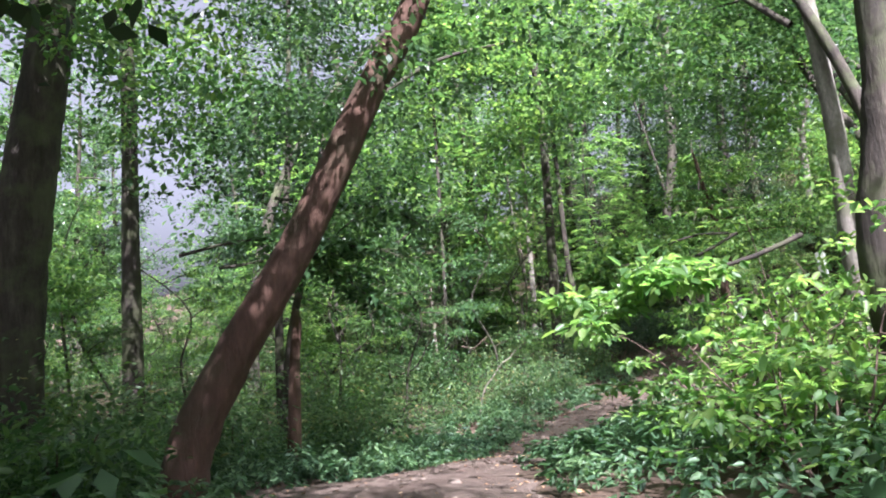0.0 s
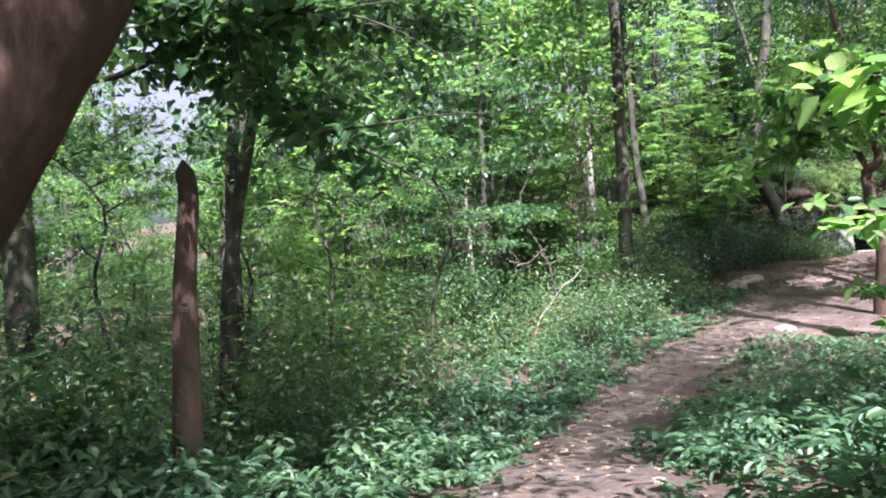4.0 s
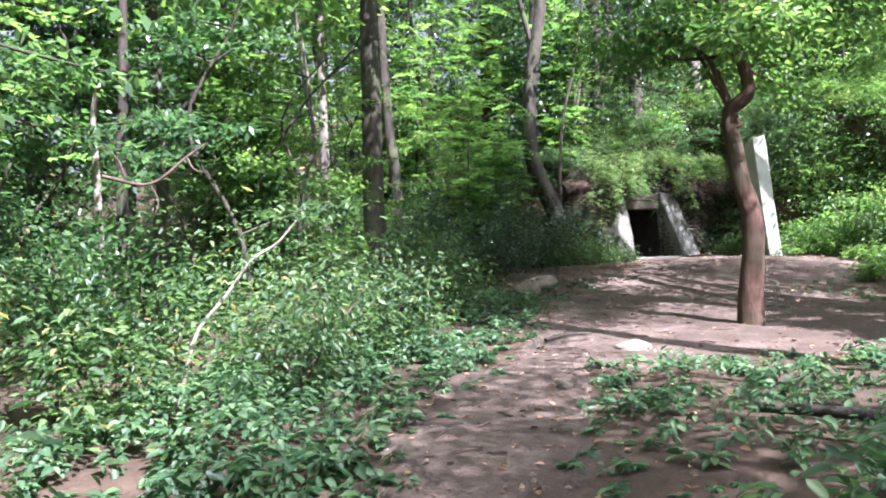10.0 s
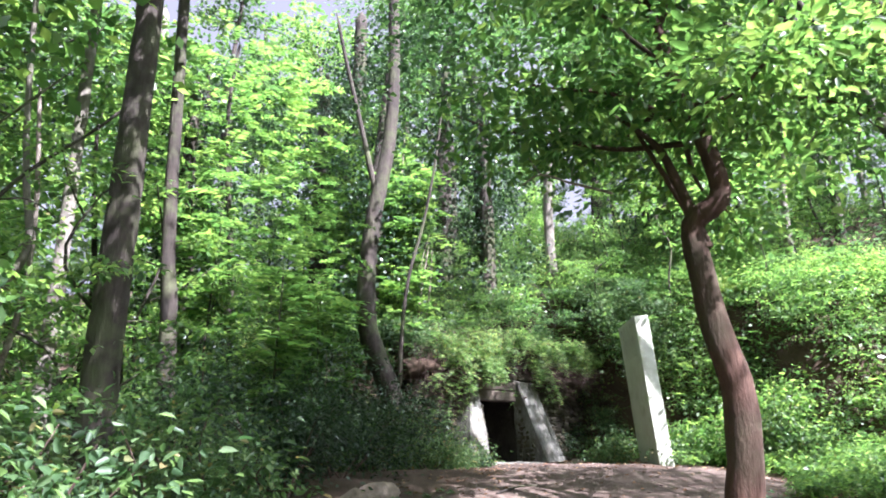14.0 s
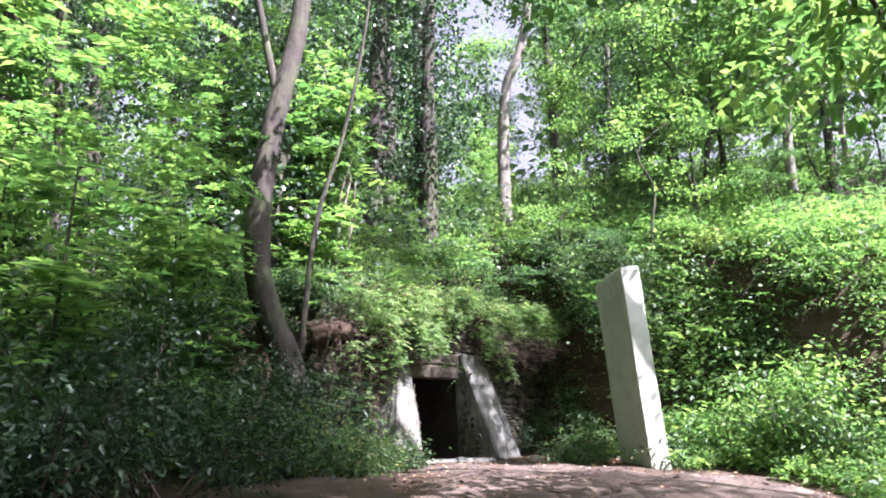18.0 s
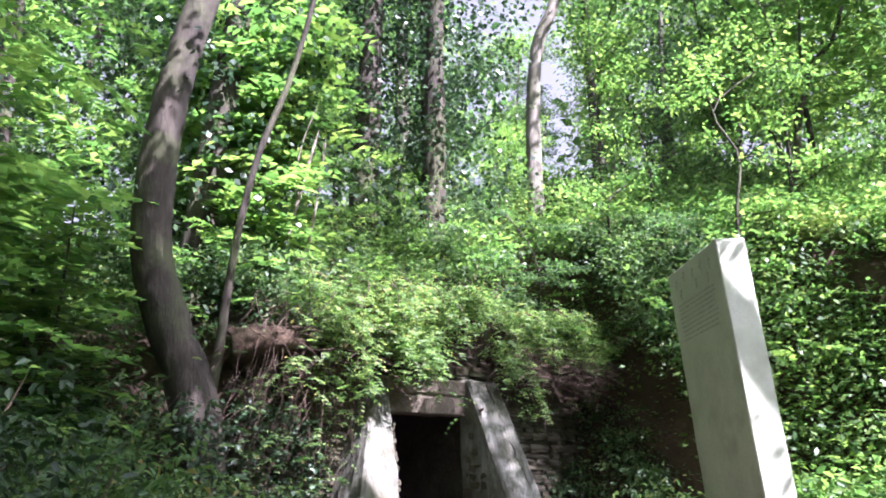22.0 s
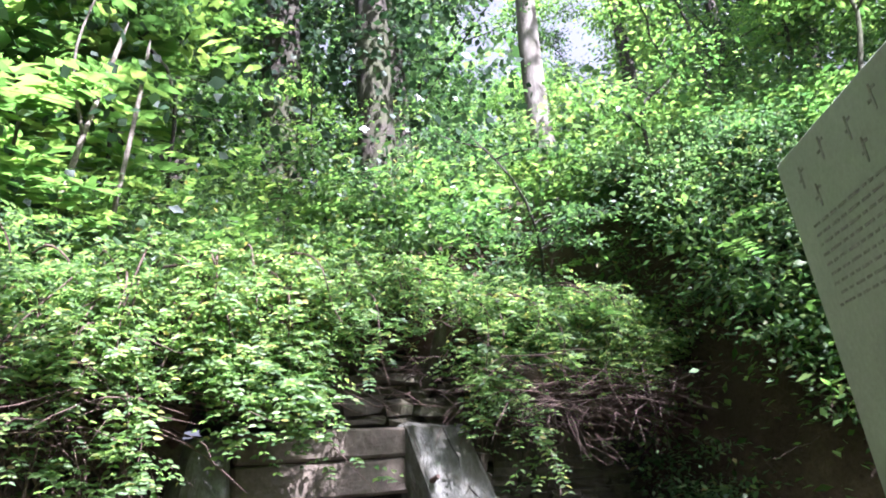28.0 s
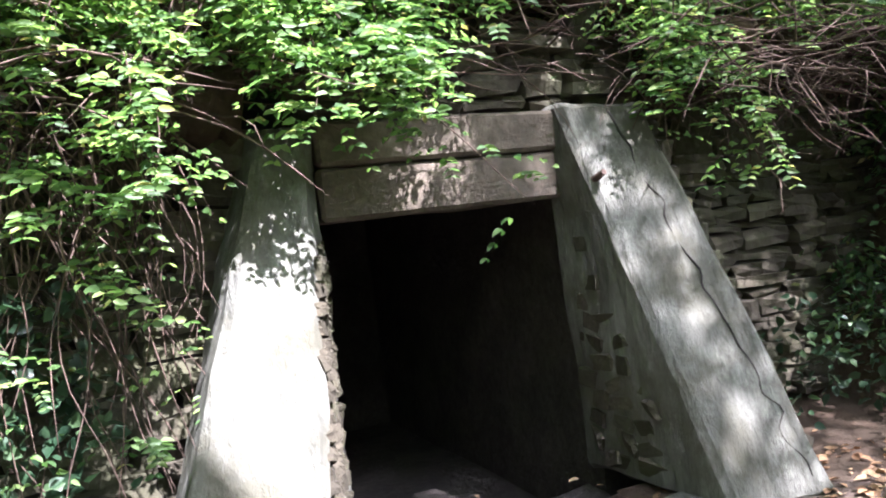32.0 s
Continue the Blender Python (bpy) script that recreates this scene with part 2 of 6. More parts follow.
def part(name, piece, material, parent=None, label="", smooth=False):
    """Links (V, F) arrays, a bmesh or a mesh as one object under its thing."""
    if isinstance(piece, tuple):
        me = fast_mesh(name, *piece, material, smooth)
    elif isinstance(piece, bmesh.types.BMesh):
        me = bpy.data.meshes.new(name)
        piece.to_mesh(me)
        piece.free()
        me.materials.append(material)
        if smooth:
            me.polygons.foreach_set("use_smooth", np.ones(len(me.polygons), bool))
    else:
        me = piece
    ob = new(name, me)
    if parent:
        ob.parent = parent
    return tagged(ob, label)


def unit(a):
    return a / np.maximum(np.linalg.norm(a, axis=-1, keepdims=True), 1e-9)


def curve_line(pts, n):
    """A smooth line (Catmull-Rom) of n points through pts."""
    p = np.array(pts, float)
    q = np.vstack([2 * p[0] - p[1], p, 2 * p[-1] - p[-2]])
    s = np.linspace(0, len(p) - 1 - 1e-6, n)
    i = s.astype(int)
    u = (s - i)[:, None]
    a, b, c, d = q[i], q[i + 1], q[i + 2], q[i + 3]
    return 0.5 * (2 * b + (c - a) * u + (2 * a - 5 * b + 4 * c - d) * u ** 2 + (3 * b - a - 3 * c + d) * u ** 3)


def tube(pts, r0, r1, sides=8, n=None, rough=0.0, rng=None, flare=0.0):
    """A tapered, knobbly limb along a smooth line; closed at its tip."""
    n = n or max(4, len(pts) * 3)
    L = curve_line(pts, n)
    t = unit(np.gradient(L, axis=0))
    ref = np.eye(3)[np.argmin(np.abs(t.mean(0)))]
    s = unit(np.cross(t, ref))
    b = np.cross(t, s)
    k = np.linspace(0, 1, n)
    rad = r0 + (r1 - r0) * k + flare * np.exp(-k * n / 3.0)
    ang = np.linspace(0, 2 * np.pi, sides, endpoint=False)
    rr = rad[:, None] * np.ones((1, sides))
    if rough and rng is not None:
        lobes = sum(rng.uniform(0.3, 1) * np.cos(j * ang[None] + rng.uniform(0, 6) + rng.uniform(-2, 2) * k[:, None]) for j in (2, 3, 5))
        rr = rr * (1 + rough * 0.35 * lobes + rough * 0.3 * rng.normal(size=rr.shape))
    rr[-1] *= 0.15
    V = L[:, None] + rr[..., None] * (np.cos(ang)[None, :, None] * s[:, None] + np.sin(ang)[None, :, None] * b[:, None])
    i, j = np.meshgrid(np.arange(n - 1), np.arange(sides), indexing="ij")
    j2 = (j + 1) % sides
    F = np.stack([i * sides + j, i * sides + j2, (i + 1) * sides + j2, (i + 1) * sides + j], -1).reshape(-1, 4)
    return V.reshape(-1, 3), F


NEAR = np.array([(0, 0, 0), (0.25, 0.42, 0.1), (0.66, 0.36, 0.06), (1, 0, -0.12), (0.66, -0.36, 0.06), (0.25, -0.42, 0.1)])
NEAR_F = np.array([(0, 1, 2, 3), (0, 3, 4, 5)])
FAR = np.array([(0, 0, 0), (0.45, 0.5, 0.05), (1, 0, -0.05), (0.45, -0.5, 0.05)])
FAR_F = np.array([(0, 1, 2, 3)])


def leaves(pos, axis, normal, length, width, near=False):
    """One folded blade a leaf: length along its axis, width across."""
    T, TF = (NEAR, NEAR_F) if near else (FAR, FAR_F)
    a = unit(axis)
    c = unit(normal - (normal * a).sum(-1, keepdims=True) * a)
    b = np.cross(c, a)
    length = np.broadcast_to(length, (len(pos),))
    width = np.broadcast_to(width, (len(pos),))
    V = (pos[:, None] + T[None, :, 0, None] * a[:, None] * length[:, None, None]
         + T[None, :, 1, None] * b[:, None] * width[:, None, None] + T[None, :, 2, None] * c[:, None] * length[:, None, None])
    F = TF[None] + (np.arange(len(pos)) * len(T))[:, None, None]
    return V.reshape(-1, 3), F.reshape(-1, 4)


def sprays(rng, centres, radius, count, length, flat=0.4, width=0.55, near=False, droop=0.25, tilt=0.5, lean=(0, 0, 0)):
    """Clumps of leaves, layered like sprays on twigs."""
    c = np.repeat(np.asarray(centres, float), count, axis=0)
    r = np.repeat(np.broadcast_to(radius, (len(centres),)), count)
    off = rng.normal(size=c.shape) * 0.55
    off[:, 2] *= flat
    pos = c + off * r[:, None]
    ax = off * (1, 1, 0.4) + rng.normal(size=c.shape) * 0.5 + (0, 0, -droop)
    nr = np.array((0, 0, 1.0)) + np.array(lean) + rng.normal(size=c.shape) * tilt
    L = length * rng.uniform(0.6, 1.3, len(c))
    return leaves(pos, ax, nr, L, L * width, near)


def fronds(rng, base, heading, length, pairs=8, leaflet=0.3, near=False, width=0.42, tilt=0.25, lean=(0, 0, 0)):
    """Pinnate leaves: leaflets in pairs along an arching stalk."""
    n = len(base)
    h = unit(heading)
    k = np.linspace(0.15, 1.0, pairs)
    side = unit(np.cross(h, np.array((0, 0, 1.0))) + 1e-6)
    P, A, N, S = [], [], [], []
    for s in k:
        p = base + h * (length * s)[:, None] + np.array((0, 0, -1.0)) * (length * 0.35 * s * s)[:, None]
        for sg in (-1, 1):
            P.append(p)
            A.append(side * sg + h * 0.45 + rng.normal(size=(n, 3)) * 0.1 + (0, 0, -0.15))
            N.append(np.array((0, 0, 1.0)) + np.array(lean) + rng.normal(size=(n, 3)) * tilt)
            S.append(length * leaflet * (1.05 - 0.45 * abs(s - 0.45)))
    S = np.concatenate(S)
    return leaves(np.concatenate(P), np.concatenate(A), np.concatenate(N), S, S * width, near)


WAY = np.array([(0, -2), (-0.2, 3), (-0.1, 7), (0.3, 10.5), (1.3, 13.6), (2.2, 16.5), (4.2, 19.6), (6.4, 22.1), (8.4, 24.3), (10.7, 26.1), (12.1, 27.7), (12.7, 29.4)])


def off_way(piece, room, per):
    """Drops the leaves (per faces each) that would hang in the walker's way."""
    V, F = piece
    c = V[F].mean(1).reshape(-1, per, 3).mean(1)
    d = np.full(len(c), 1e9)
    for a, b in zip(WAY[:-1], WAY[1:]):
        ab = b - a
        k = np.clip(((c[:, :2] - a) @ ab) / (ab @ ab), 0, 1)
        d = np.minimum(d, np.linalg.norm(c[:, :2] - a - k[:, None] * ab, axis=1))
    return V, F.reshape(-1, per, 4)[(d > room) | (c[:, 2] > 4.5)].reshape(-1, 4)


# ---- lie of the land ----
BED_Y = (-60, 0, 6.7, 10.5, 13, 15.6, 18, 20.5, 22.6, 25, 27.2, 29, 31.5, 60)
BED_Z = (0.3, 0.05, -0.22, -0.5, -1.05, -1.3, -1.3, -1.2, -1.05, -0.8, -0.4, -0.24, -0.24, 0.3)
TOE_X, TOE_Y = (-20, 4, 8, 10, 11.5, 14.8, 16.4, 16.9, 17.4, 19, 25, 60), (31, 29.5, 30.5, 32.3, 33.05, 33.5, 33.7, 32.0, 29.3, 25.5, 20, 5)
BANK_X, BANK_W = (-20, 4, 8, 10.5, 11.5, 16.4, 17.0, 18, 60), (6, 5, 4, 2.0, 0.8, 0.8, 1.4, 2.4, 6)


def ground_z(x, y):
    """Height of the ground: the trodden hollow, then the bank and the hillside behind it."""
    x, y = np.asarray(x, float), np.asarray(y, float)
    b = sum(np.interp(y + o, BED_Y, BED_Z) for o in (-0.8, 0, 0.8)) / 3
    H = 3.3 + 0.303 * (x - 15.5) + 0.257 * (y - 32.6)
    H = np.where(H > 12, 12 + (H - 12) * 0.25, H)
    toe = np.interp(x, TOE_X, TOE_Y)
    sl = (np.interp(x + 0.05, TOE_X, TOE_Y) - np.interp(x - 0.05, TOE_X, TOE_Y)) / 0.1
    w = np.clip((y - toe) / np.sqrt(1 + sl * sl) / np.interp(x, BANK_X, BANK_W), 0, 1)
    w = w * w * (3 - 2 * w)
    z = b + w * np.maximum(H - b, 0)
    z = z + 0.03 * np.sin(1.9 * x + 0.7 * y) * np.sin(1.3 * y - 0.6 * x + 1) + 0.015 * np.sin(4.7 * x - 1.1 * y) * np.sin(3.9 * y + 2.1 * x)
    return z


TROD = np.array([(-0.6, -6), (-0.7, 5.5), (-2.4, 8.2), (-2.2, 9.3), (-0.5, 10.3), (-0.2, 12), (0.9, 15.5), (2.75, 19.65), (4.6, 21.8), (6.2, 24.4), (7.1, 25.4),
                 (9, 27.3), (10.5, 28.3), (11.7, 29.8), (12.4, 31.6), (12.9, 32.2), (14.5, 32.45), (15.6, 32.2), (15.4, 30.6), (14.4, 29.8), (14.6, 28.4), (15.9, 27.6),
                 (15.6, 26.2), (13.8, 25.0), (11.6, 24.4), (12.2, 23), (16, 22), (22, 20), (22, 17.5), (14, 19.3), (9, 19.2), (6, 20.1), (5.1, 20.2), (4.3, 19),
                 (3.9, 17.7), (2.85, 16.6), (1.95, 14.2), (1.3, 12), (1.0, 9), (0.8, 6), (0.7, -6)])


def trod_distance(x, y):
    """Metres from the edge of the trodden ground: plus inside, minus outside."""
    x, y = np.asarray(x, float), np.asarray(y, float)
    best, inside = np.full(x.shape, 1e9), np.zeros(x.shape, bool)
    for (x0, y0), (x1, y1) in zip(TROD, np.roll(TROD, -1, 0)):
        dx, dy = x1 - x0, y1 - y0
        k = np.clip(((x - x0) * dx + (y - y0) * dy) / (dx * dx + dy * dy), 0, 1)
        best = np.minimum(best, np.hypot(x - x0 - k * dx, y - y0 - k * dy))
        if y0 != y1:
            inside ^= ((y0 > y) != (y1 > y)) & (x < (x1 - x0) * (y - y0) / (y1 - y0) + x0)
    return np.where(inside, best, -best)


def sheet(xs, ys, z):
    X, Y = np.meshgrid(xs, ys, indexing="ij")
    V = np.stack([X, Y, z(X, Y)], -1).reshape(-1, 3)
    n, m = len(xs), len(ys)
    i, j = np.meshgrid(np.arange(n - 1), np.arange(m - 1), indexing="ij")
    F = np.stack([i * m + j, (i + 1) * m + j, (i + 1) * m + j + 1, i * m + j + 1], -1).reshape(-1, 4)
    return V, F


xs = np.concatenate([np.geomspace(-900, -32, 16)[:-1], np.arange(-30, 10, 0.5), np.arange(10, 19, 0.14), np.arange(19, 46, 0.5), np.geomspace(48, 900, 16)])
ys = np.concatenate([np.geomspace(-900, -18, 16)[:-1], np.arange(-16, 26, 0.5), np.arange(26, 34.5, 0.14), np.arange(34.5, 60, 0.5), np.geomspace(62, 900, 16)])
DOOR = pose(13.2, 32.8, 0, 0, 0, 8.5)
V, F = sheet(xs, ys, ground_z)
_di = DOOR.inverted()
_loc = np.array([(_di @ Vector(v))[:2] for v in V.tolist()])
_cut = (_loc[:, 0] > -0.2) & (_loc[:, 0] < 1.5) & (_loc[:, 1] > -0.25) & (_loc[:, 1] < 3.6) & (V[:, 2] < 1.7)
F = F[~_cut[F].any(1)]
ground = tagged(part("ground", (V, F), M_SOIL, smooth=True), "brown forest soil with leaf mould under the trees", "ground", kind="structure")


def trod_z(x, y):
    d = trod_distance(x, y) + 0.12 * np.sin(3.1 * x + 1.7 * y) + 0.07 * np.sin(7.3 * x - 5.1 * y)
    return ground_z(x, y) + 0.035 * np.clip(d / 0.3, -1.5, 1) - 0.01


V, F = sheet(np.arange(-3, 22, 0.12), np.arange(-6, 33, 0.12), trod_z)
keep = trod_distance(V[:, 0], V[:, 1]) > -0.4
F = F[keep[F].all(1)]
used = np.unique(F)
remap = np.zeros(len(V), int)
remap[used] = np.arange(len(used))
path = tagged(part("path", (V[used], remap[F]), M_PATH, smooth=True), "reddish-brown trodden earth path widening to a clearing", "path", kind="structure")


# ---- the cellar entrance ----
def block(corners, cuts=5, rough=0.012, seed=0, soften=0.02):
    """A cast or hewn block from its eight corners (bottom four, top four), with worn edges and an uneven face."""
    bm = bmesh.new()
    vs = [bm.verts.new(c) for c in corners]
    for f in ((3, 2, 1, 0), (4, 5, 6, 7), (0, 1, 5, 4), (1, 2, 6, 5), (2, 3, 7, 6), (3, 0, 4, 7)):
        bm.faces.new([vs[i] for i in f])
    bmesh.ops.bevel(bm, geom=list(bm.edges), offset=soften, segments=1, affect="EDGES", profile=0.6)
    bmesh.ops.subdivide_edges(bm, edges=[e for e in bm.edges if e.calc_length() > 0.12], cuts=cuts, use_grid_fill=True)
    bm.normal_update()
    for v in bm.verts:
        k = noise.noise(v.co * 5 + Vector((seed, 0, 0))) + 0.6 * noise.noise(v.co * 14 + Vector((0, seed, 0)))
        v.co += v.normal * rough * k
    return bm


portal = tagged(new("cellar_entrance"), "low concrete cellar entrance with sloping cheek walls in the bank", "cellar entrance", kind="structure")
portal.matrix_world = DOOR
east_cheek = part("cheek_wall", block([(1.42, -0.92, -0.2), (1.93, -1.06, -0.2), (1.92, 0.12, -0.2), (1.36, 0.12, -0.2),
                          (1.31, -0.06, 1.82), (1.75, -0.22, 1.78), (1.84, 0.12, 1.78), (1.30, 0.12, 1.82)], 9, 0.022, 3, 0.03), M_CONC, portal, "cracked grey sloping concrete cheek wall")
part("cheek_wall", block([(-1.03, -0.86, -0.2), (-0.42, -0.88, -0.2), (-0.02, 0.12, -0.2), (-0.92, 0.12, -0.2),
                          (-0.27, -0.06, 1.76), (-0.05, -0.06, 1.76), (0.0, 0.12, 1.76), (-0.34, 0.12, 1.76)], 9, 0.022, 7, 0.03), M_CONC, portal, "sunlit pale sloping concrete cheek wall")
for z0, z1, v0, v1, sd, lab in ((1.32, 1.575, 0.0, 0.36, 1, "dark stained lintel"), (1.579, 1.79, -0.03, 0.34, 2, "upper course of the lintel")):
    part("lintel", block([(-0.02, v0, z0), (1.36, v0, z0), (1.36, v1, z0), (-0.02, v1, z0), (-0.02, v0, z1), (1.36, v0, z1), (1.36, v1, z1), (-0.02, v1, z1)], 7, 0.013, sd), M_LINTEL, portal, lab)
# dark chamber: the unlit interior's shade is put into its colour
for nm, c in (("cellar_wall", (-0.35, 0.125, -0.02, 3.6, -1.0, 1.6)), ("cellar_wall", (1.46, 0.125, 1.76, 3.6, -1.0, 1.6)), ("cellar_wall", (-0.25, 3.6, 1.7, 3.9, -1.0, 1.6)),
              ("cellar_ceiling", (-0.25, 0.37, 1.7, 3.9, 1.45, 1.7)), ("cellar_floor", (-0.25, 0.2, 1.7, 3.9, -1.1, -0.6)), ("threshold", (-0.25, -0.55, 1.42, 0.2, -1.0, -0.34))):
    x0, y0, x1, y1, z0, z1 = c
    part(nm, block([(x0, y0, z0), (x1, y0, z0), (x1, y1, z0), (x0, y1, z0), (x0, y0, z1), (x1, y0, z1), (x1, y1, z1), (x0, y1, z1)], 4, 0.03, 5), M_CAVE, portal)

part("door_sill", block([(-0.42, -0.80, -0.35), (1.44, -0.86, -0.35), (1.44, -0.56, -0.35), (-0.36, -0.52, -0.35), (-0.42, -0.80, -0.16), (1.44, -0.86, -0.18), (1.44, -0.56, -0.15), (-0.36, -0.52, -0.15)], 9, 0.03, 8, 0.03), M_CONC, portal, "worn sill before the dark doorway")

# iron pin in the cheek wall
bm = bmesh.new()
bmesh.ops.create_cone(bm, cap_ends=True, segments=8, radius1=0.022, radius2=0.016, depth=0.09, matrix=pose(1.37, -0.28, 1.40, 70, 0, 0))
part("iron_pin", bm, M_TWIG, east_cheek, "rusty iron pin")

# dry stone walling
srng = np.random.default_rng(5)
STONES = []
for s in range(7):
    bm = bmesh.new()
    bmesh.ops.create_cube(bm, size=1.0)
    bmesh.ops.subdivide_edges(bm, edges=bm.edges, cuts=1, use_grid_fill=True)
    for v in bm.verts:
        v.co *= 1 - 0.10 * (sum(abs(a) > 0.4 for a in v.co) - 1) / 2
        v.co += Vector(srng.normal(size=3) * 0.045)
    me = bpy.data.meshes.new("stone")
    bm.to_mesh(me)
    bm.free()
    me.materials.append(M_STONE)
    STONES.append(me)


def dry_wall(name, u0, u1, z0, z1, v, label, rise=0.0):
    body = tagged(new(name), label, "stone wall", kind="structure")
    body.matrix_world = DOOR
    part("earth_core", block([(u0, v + 0.2, z0), (u1, v + 0.2, z0), (u1, v + 0.5, z0), (u0, v + 0.5, z0), (u0, v + 0.2, z1), (u1, v + 0.2, z1), (u1, v + 0.5, z1), (u0, v + 0.5, z1)], 3, 0.03, 9), M_SOIL, body)
    z = z0
    while z < z1 - 0.04:
        h = srng.uniform(0.06, 0.13)
        u = u0 - srng.uniform(0, 0.2)
        while u < u1:
            w = min(srng.uniform(0.18, 0.55), u1 - u + 0.03)
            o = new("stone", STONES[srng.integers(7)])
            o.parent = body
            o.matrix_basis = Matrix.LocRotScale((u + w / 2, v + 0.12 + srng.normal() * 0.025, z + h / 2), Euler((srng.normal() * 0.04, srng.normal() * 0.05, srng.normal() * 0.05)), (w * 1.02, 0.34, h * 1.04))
            u += w
        z += h
    return body


# rubble in the door's reveal and along the broken outer edge of the cheek
def rubble(spots):
    for u, v, z, w, d, h in spots:
        o = new("stone", STONES[srng.integers(7)])
        o.parent = portal
        o.matrix_basis = Matrix.LocRotScale((u, v, z), Euler(srng.normal(size=3) * 0.2), (w, d, h))


for k in (0.14, 0.26, 0.38, 0.5, 0.62, 0.74):
    for z in np.arange(-0.15, 1.24, 0.07):
        f = (z + 0.2) / 1.96
        u, v = -0.42 + 0.37 * f, -0.88 + 0.82 * f
        rubble([(u + (-0.02 - u) * k - 0.015, v + (0.12 - v) * k, z + 0.02 * srng.normal(), srng.uniform(0.05, 0.075), srng.uniform(0.09, 0.16), srng.uniform(0.05, 0.085))])
for v0 in (-0.08, -0.24, -0.42):
    rubble([(1.355 - 0.10 * v0, v0 + 0.03 * srng.normal(), z, 0.045, srng.uniform(0.12, 0.2), srng.uniform(0.07, 0.12)) for z in np.arange(-0.1, 1.25 + 2.2 * v0, 0.105)])
rubble([(1.78 + 0.08 * (1.65 - z) + 0.015 * srng.normal(), -0.14 - 0.40 * (1.70 - z), z, srng.uniform(0.08, 0.12), srng.uniform(0.12, 0.2), srng.uniform(0.07, 0.14)) for z in np.arange(0.0, 1.66, 0.15)])
# a long crack down the sloping face
crack = []
for k in np.linspace(0.02, 0.95, 26):
    a, b = Vector((1.31, -0.06, 1.82)).lerp(Vector((1.42, -0.92, -0.2)), k), Vector((1.75, -0.22, 1.78)).lerp(Vector((1.93, -1.06, -0.2)), k)
    crack.append(tuple(a.lerp(b, 0.55 + 0.25 * k + 0.035 * srng.normal()) + Vector((0, -0.004, 0.001))))
part("crack", tube(crack, 0.006, 0.003, 5, 60, 0.5, srng), M_CAVE, east_cheek, "dark crack running down the cheek wall")
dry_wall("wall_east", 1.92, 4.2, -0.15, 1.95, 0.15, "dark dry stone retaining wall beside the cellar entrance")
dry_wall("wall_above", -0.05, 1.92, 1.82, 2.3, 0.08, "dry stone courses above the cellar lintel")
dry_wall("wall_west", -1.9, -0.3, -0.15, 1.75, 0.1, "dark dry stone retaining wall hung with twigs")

# matted brows of earth and roots that jut out over the walling
def brow(u0, u1, out, z0, seed):
    rng = np.random.default_rng(seed)
    us, ks = np.linspace(u0, u1, 40), np.linspace(0, 1, 9)
    V, F = [], []
    for a in us:
        o = out * (0.75 + 0.35 * math.sin(2.3 * a + seed) * math.sin(4.1 * a)) * min(1.0, 0.35 + 2.5 * min(a - u0, u1 - a))
        for k in ks:
            ang = math.pi * k
            V.append(DOOR @ Vector((a, 0.45 - (o + 0.45) * math.sin(ang) + 0.04 * rng.normal(), z0 + 0.24 - 0.24 * math.cos(ang) + 0.05 * math.sin(3.7 * a + seed) + 0.03 * rng.normal())))
    n = len(ks)
    F = [(i * n + k, (i + 1) * n + k, (i + 1) * n + k + 1, i * n + k + 1) for i in range(len(us) - 1) for k in range(n - 1)]
    return tagged(part("earth_brow", (np.array(V, float), np.array(F)), M_SOIL, smooth=True), "overhanging brow of dark root-matted earth above the wall", "bank edge", kind="structure")


brow(-2.2, -0.34, 0.5, 1.72, 1)
brow(1.95, 4.6, 0.72, 1.86, 2)
# brow over the door is added only to keep sun off the lintel
brow(-0.4, 2.0, 0.3, 2.3, 3)

# ---- the standing slab ----
slab = tagged(new("memorial_slab"), "tall pale concrete memorial slab beside the cellar, text on its broad face", "memorial slab")
slab.matrix_world = Matrix.Translation((14.62, 28.83, 2.81)) @ pose(0, 0, 0, 0, 0, 60) @ pose(0, 0, 0, -4, 1.8, 0) @ Matrix.Translation((0, 0, -2.81))
slab_body = part("slab_body", block([(0, -0.30, -0.5), (1.36, -0.30, -0.5), (1.36, 0, -0.5), (0, 0, -0.5), (0, -0.30, 2.81), (1.36, -0.30, 2.81), (1.36, 0, 2.81), (0, 0, 2.81)], 11, 0.004, 4, 0.012), M_STELE, slab)


def bars(rects, name, depth=0.003):
    """Flat raised bars on the slab's broad face: (from, to, low, high)."""
    V, F = [], []
    for a, b, c, d in rects:
        k = len(V)
        V += [(a, 0.001, c), (b, 0.001, c), (b, 0.001, d), (a, 0.001, d), (a, depth, c), (b, depth, c), (b, depth, d), (a, depth, d)]
        F += [(k + 4, k + 7, k + 6, k + 5), (k, k + 1, k + 5, k + 4), (k + 3, k + 7, k + 6, k + 2), (k, k + 4, k + 7, k + 3), (k + 1, k + 2, k + 6, k + 5)]
    return part(name, (np.array(V, float), np.array(F)), M_INK, slab_body, "dark illegible inscription")


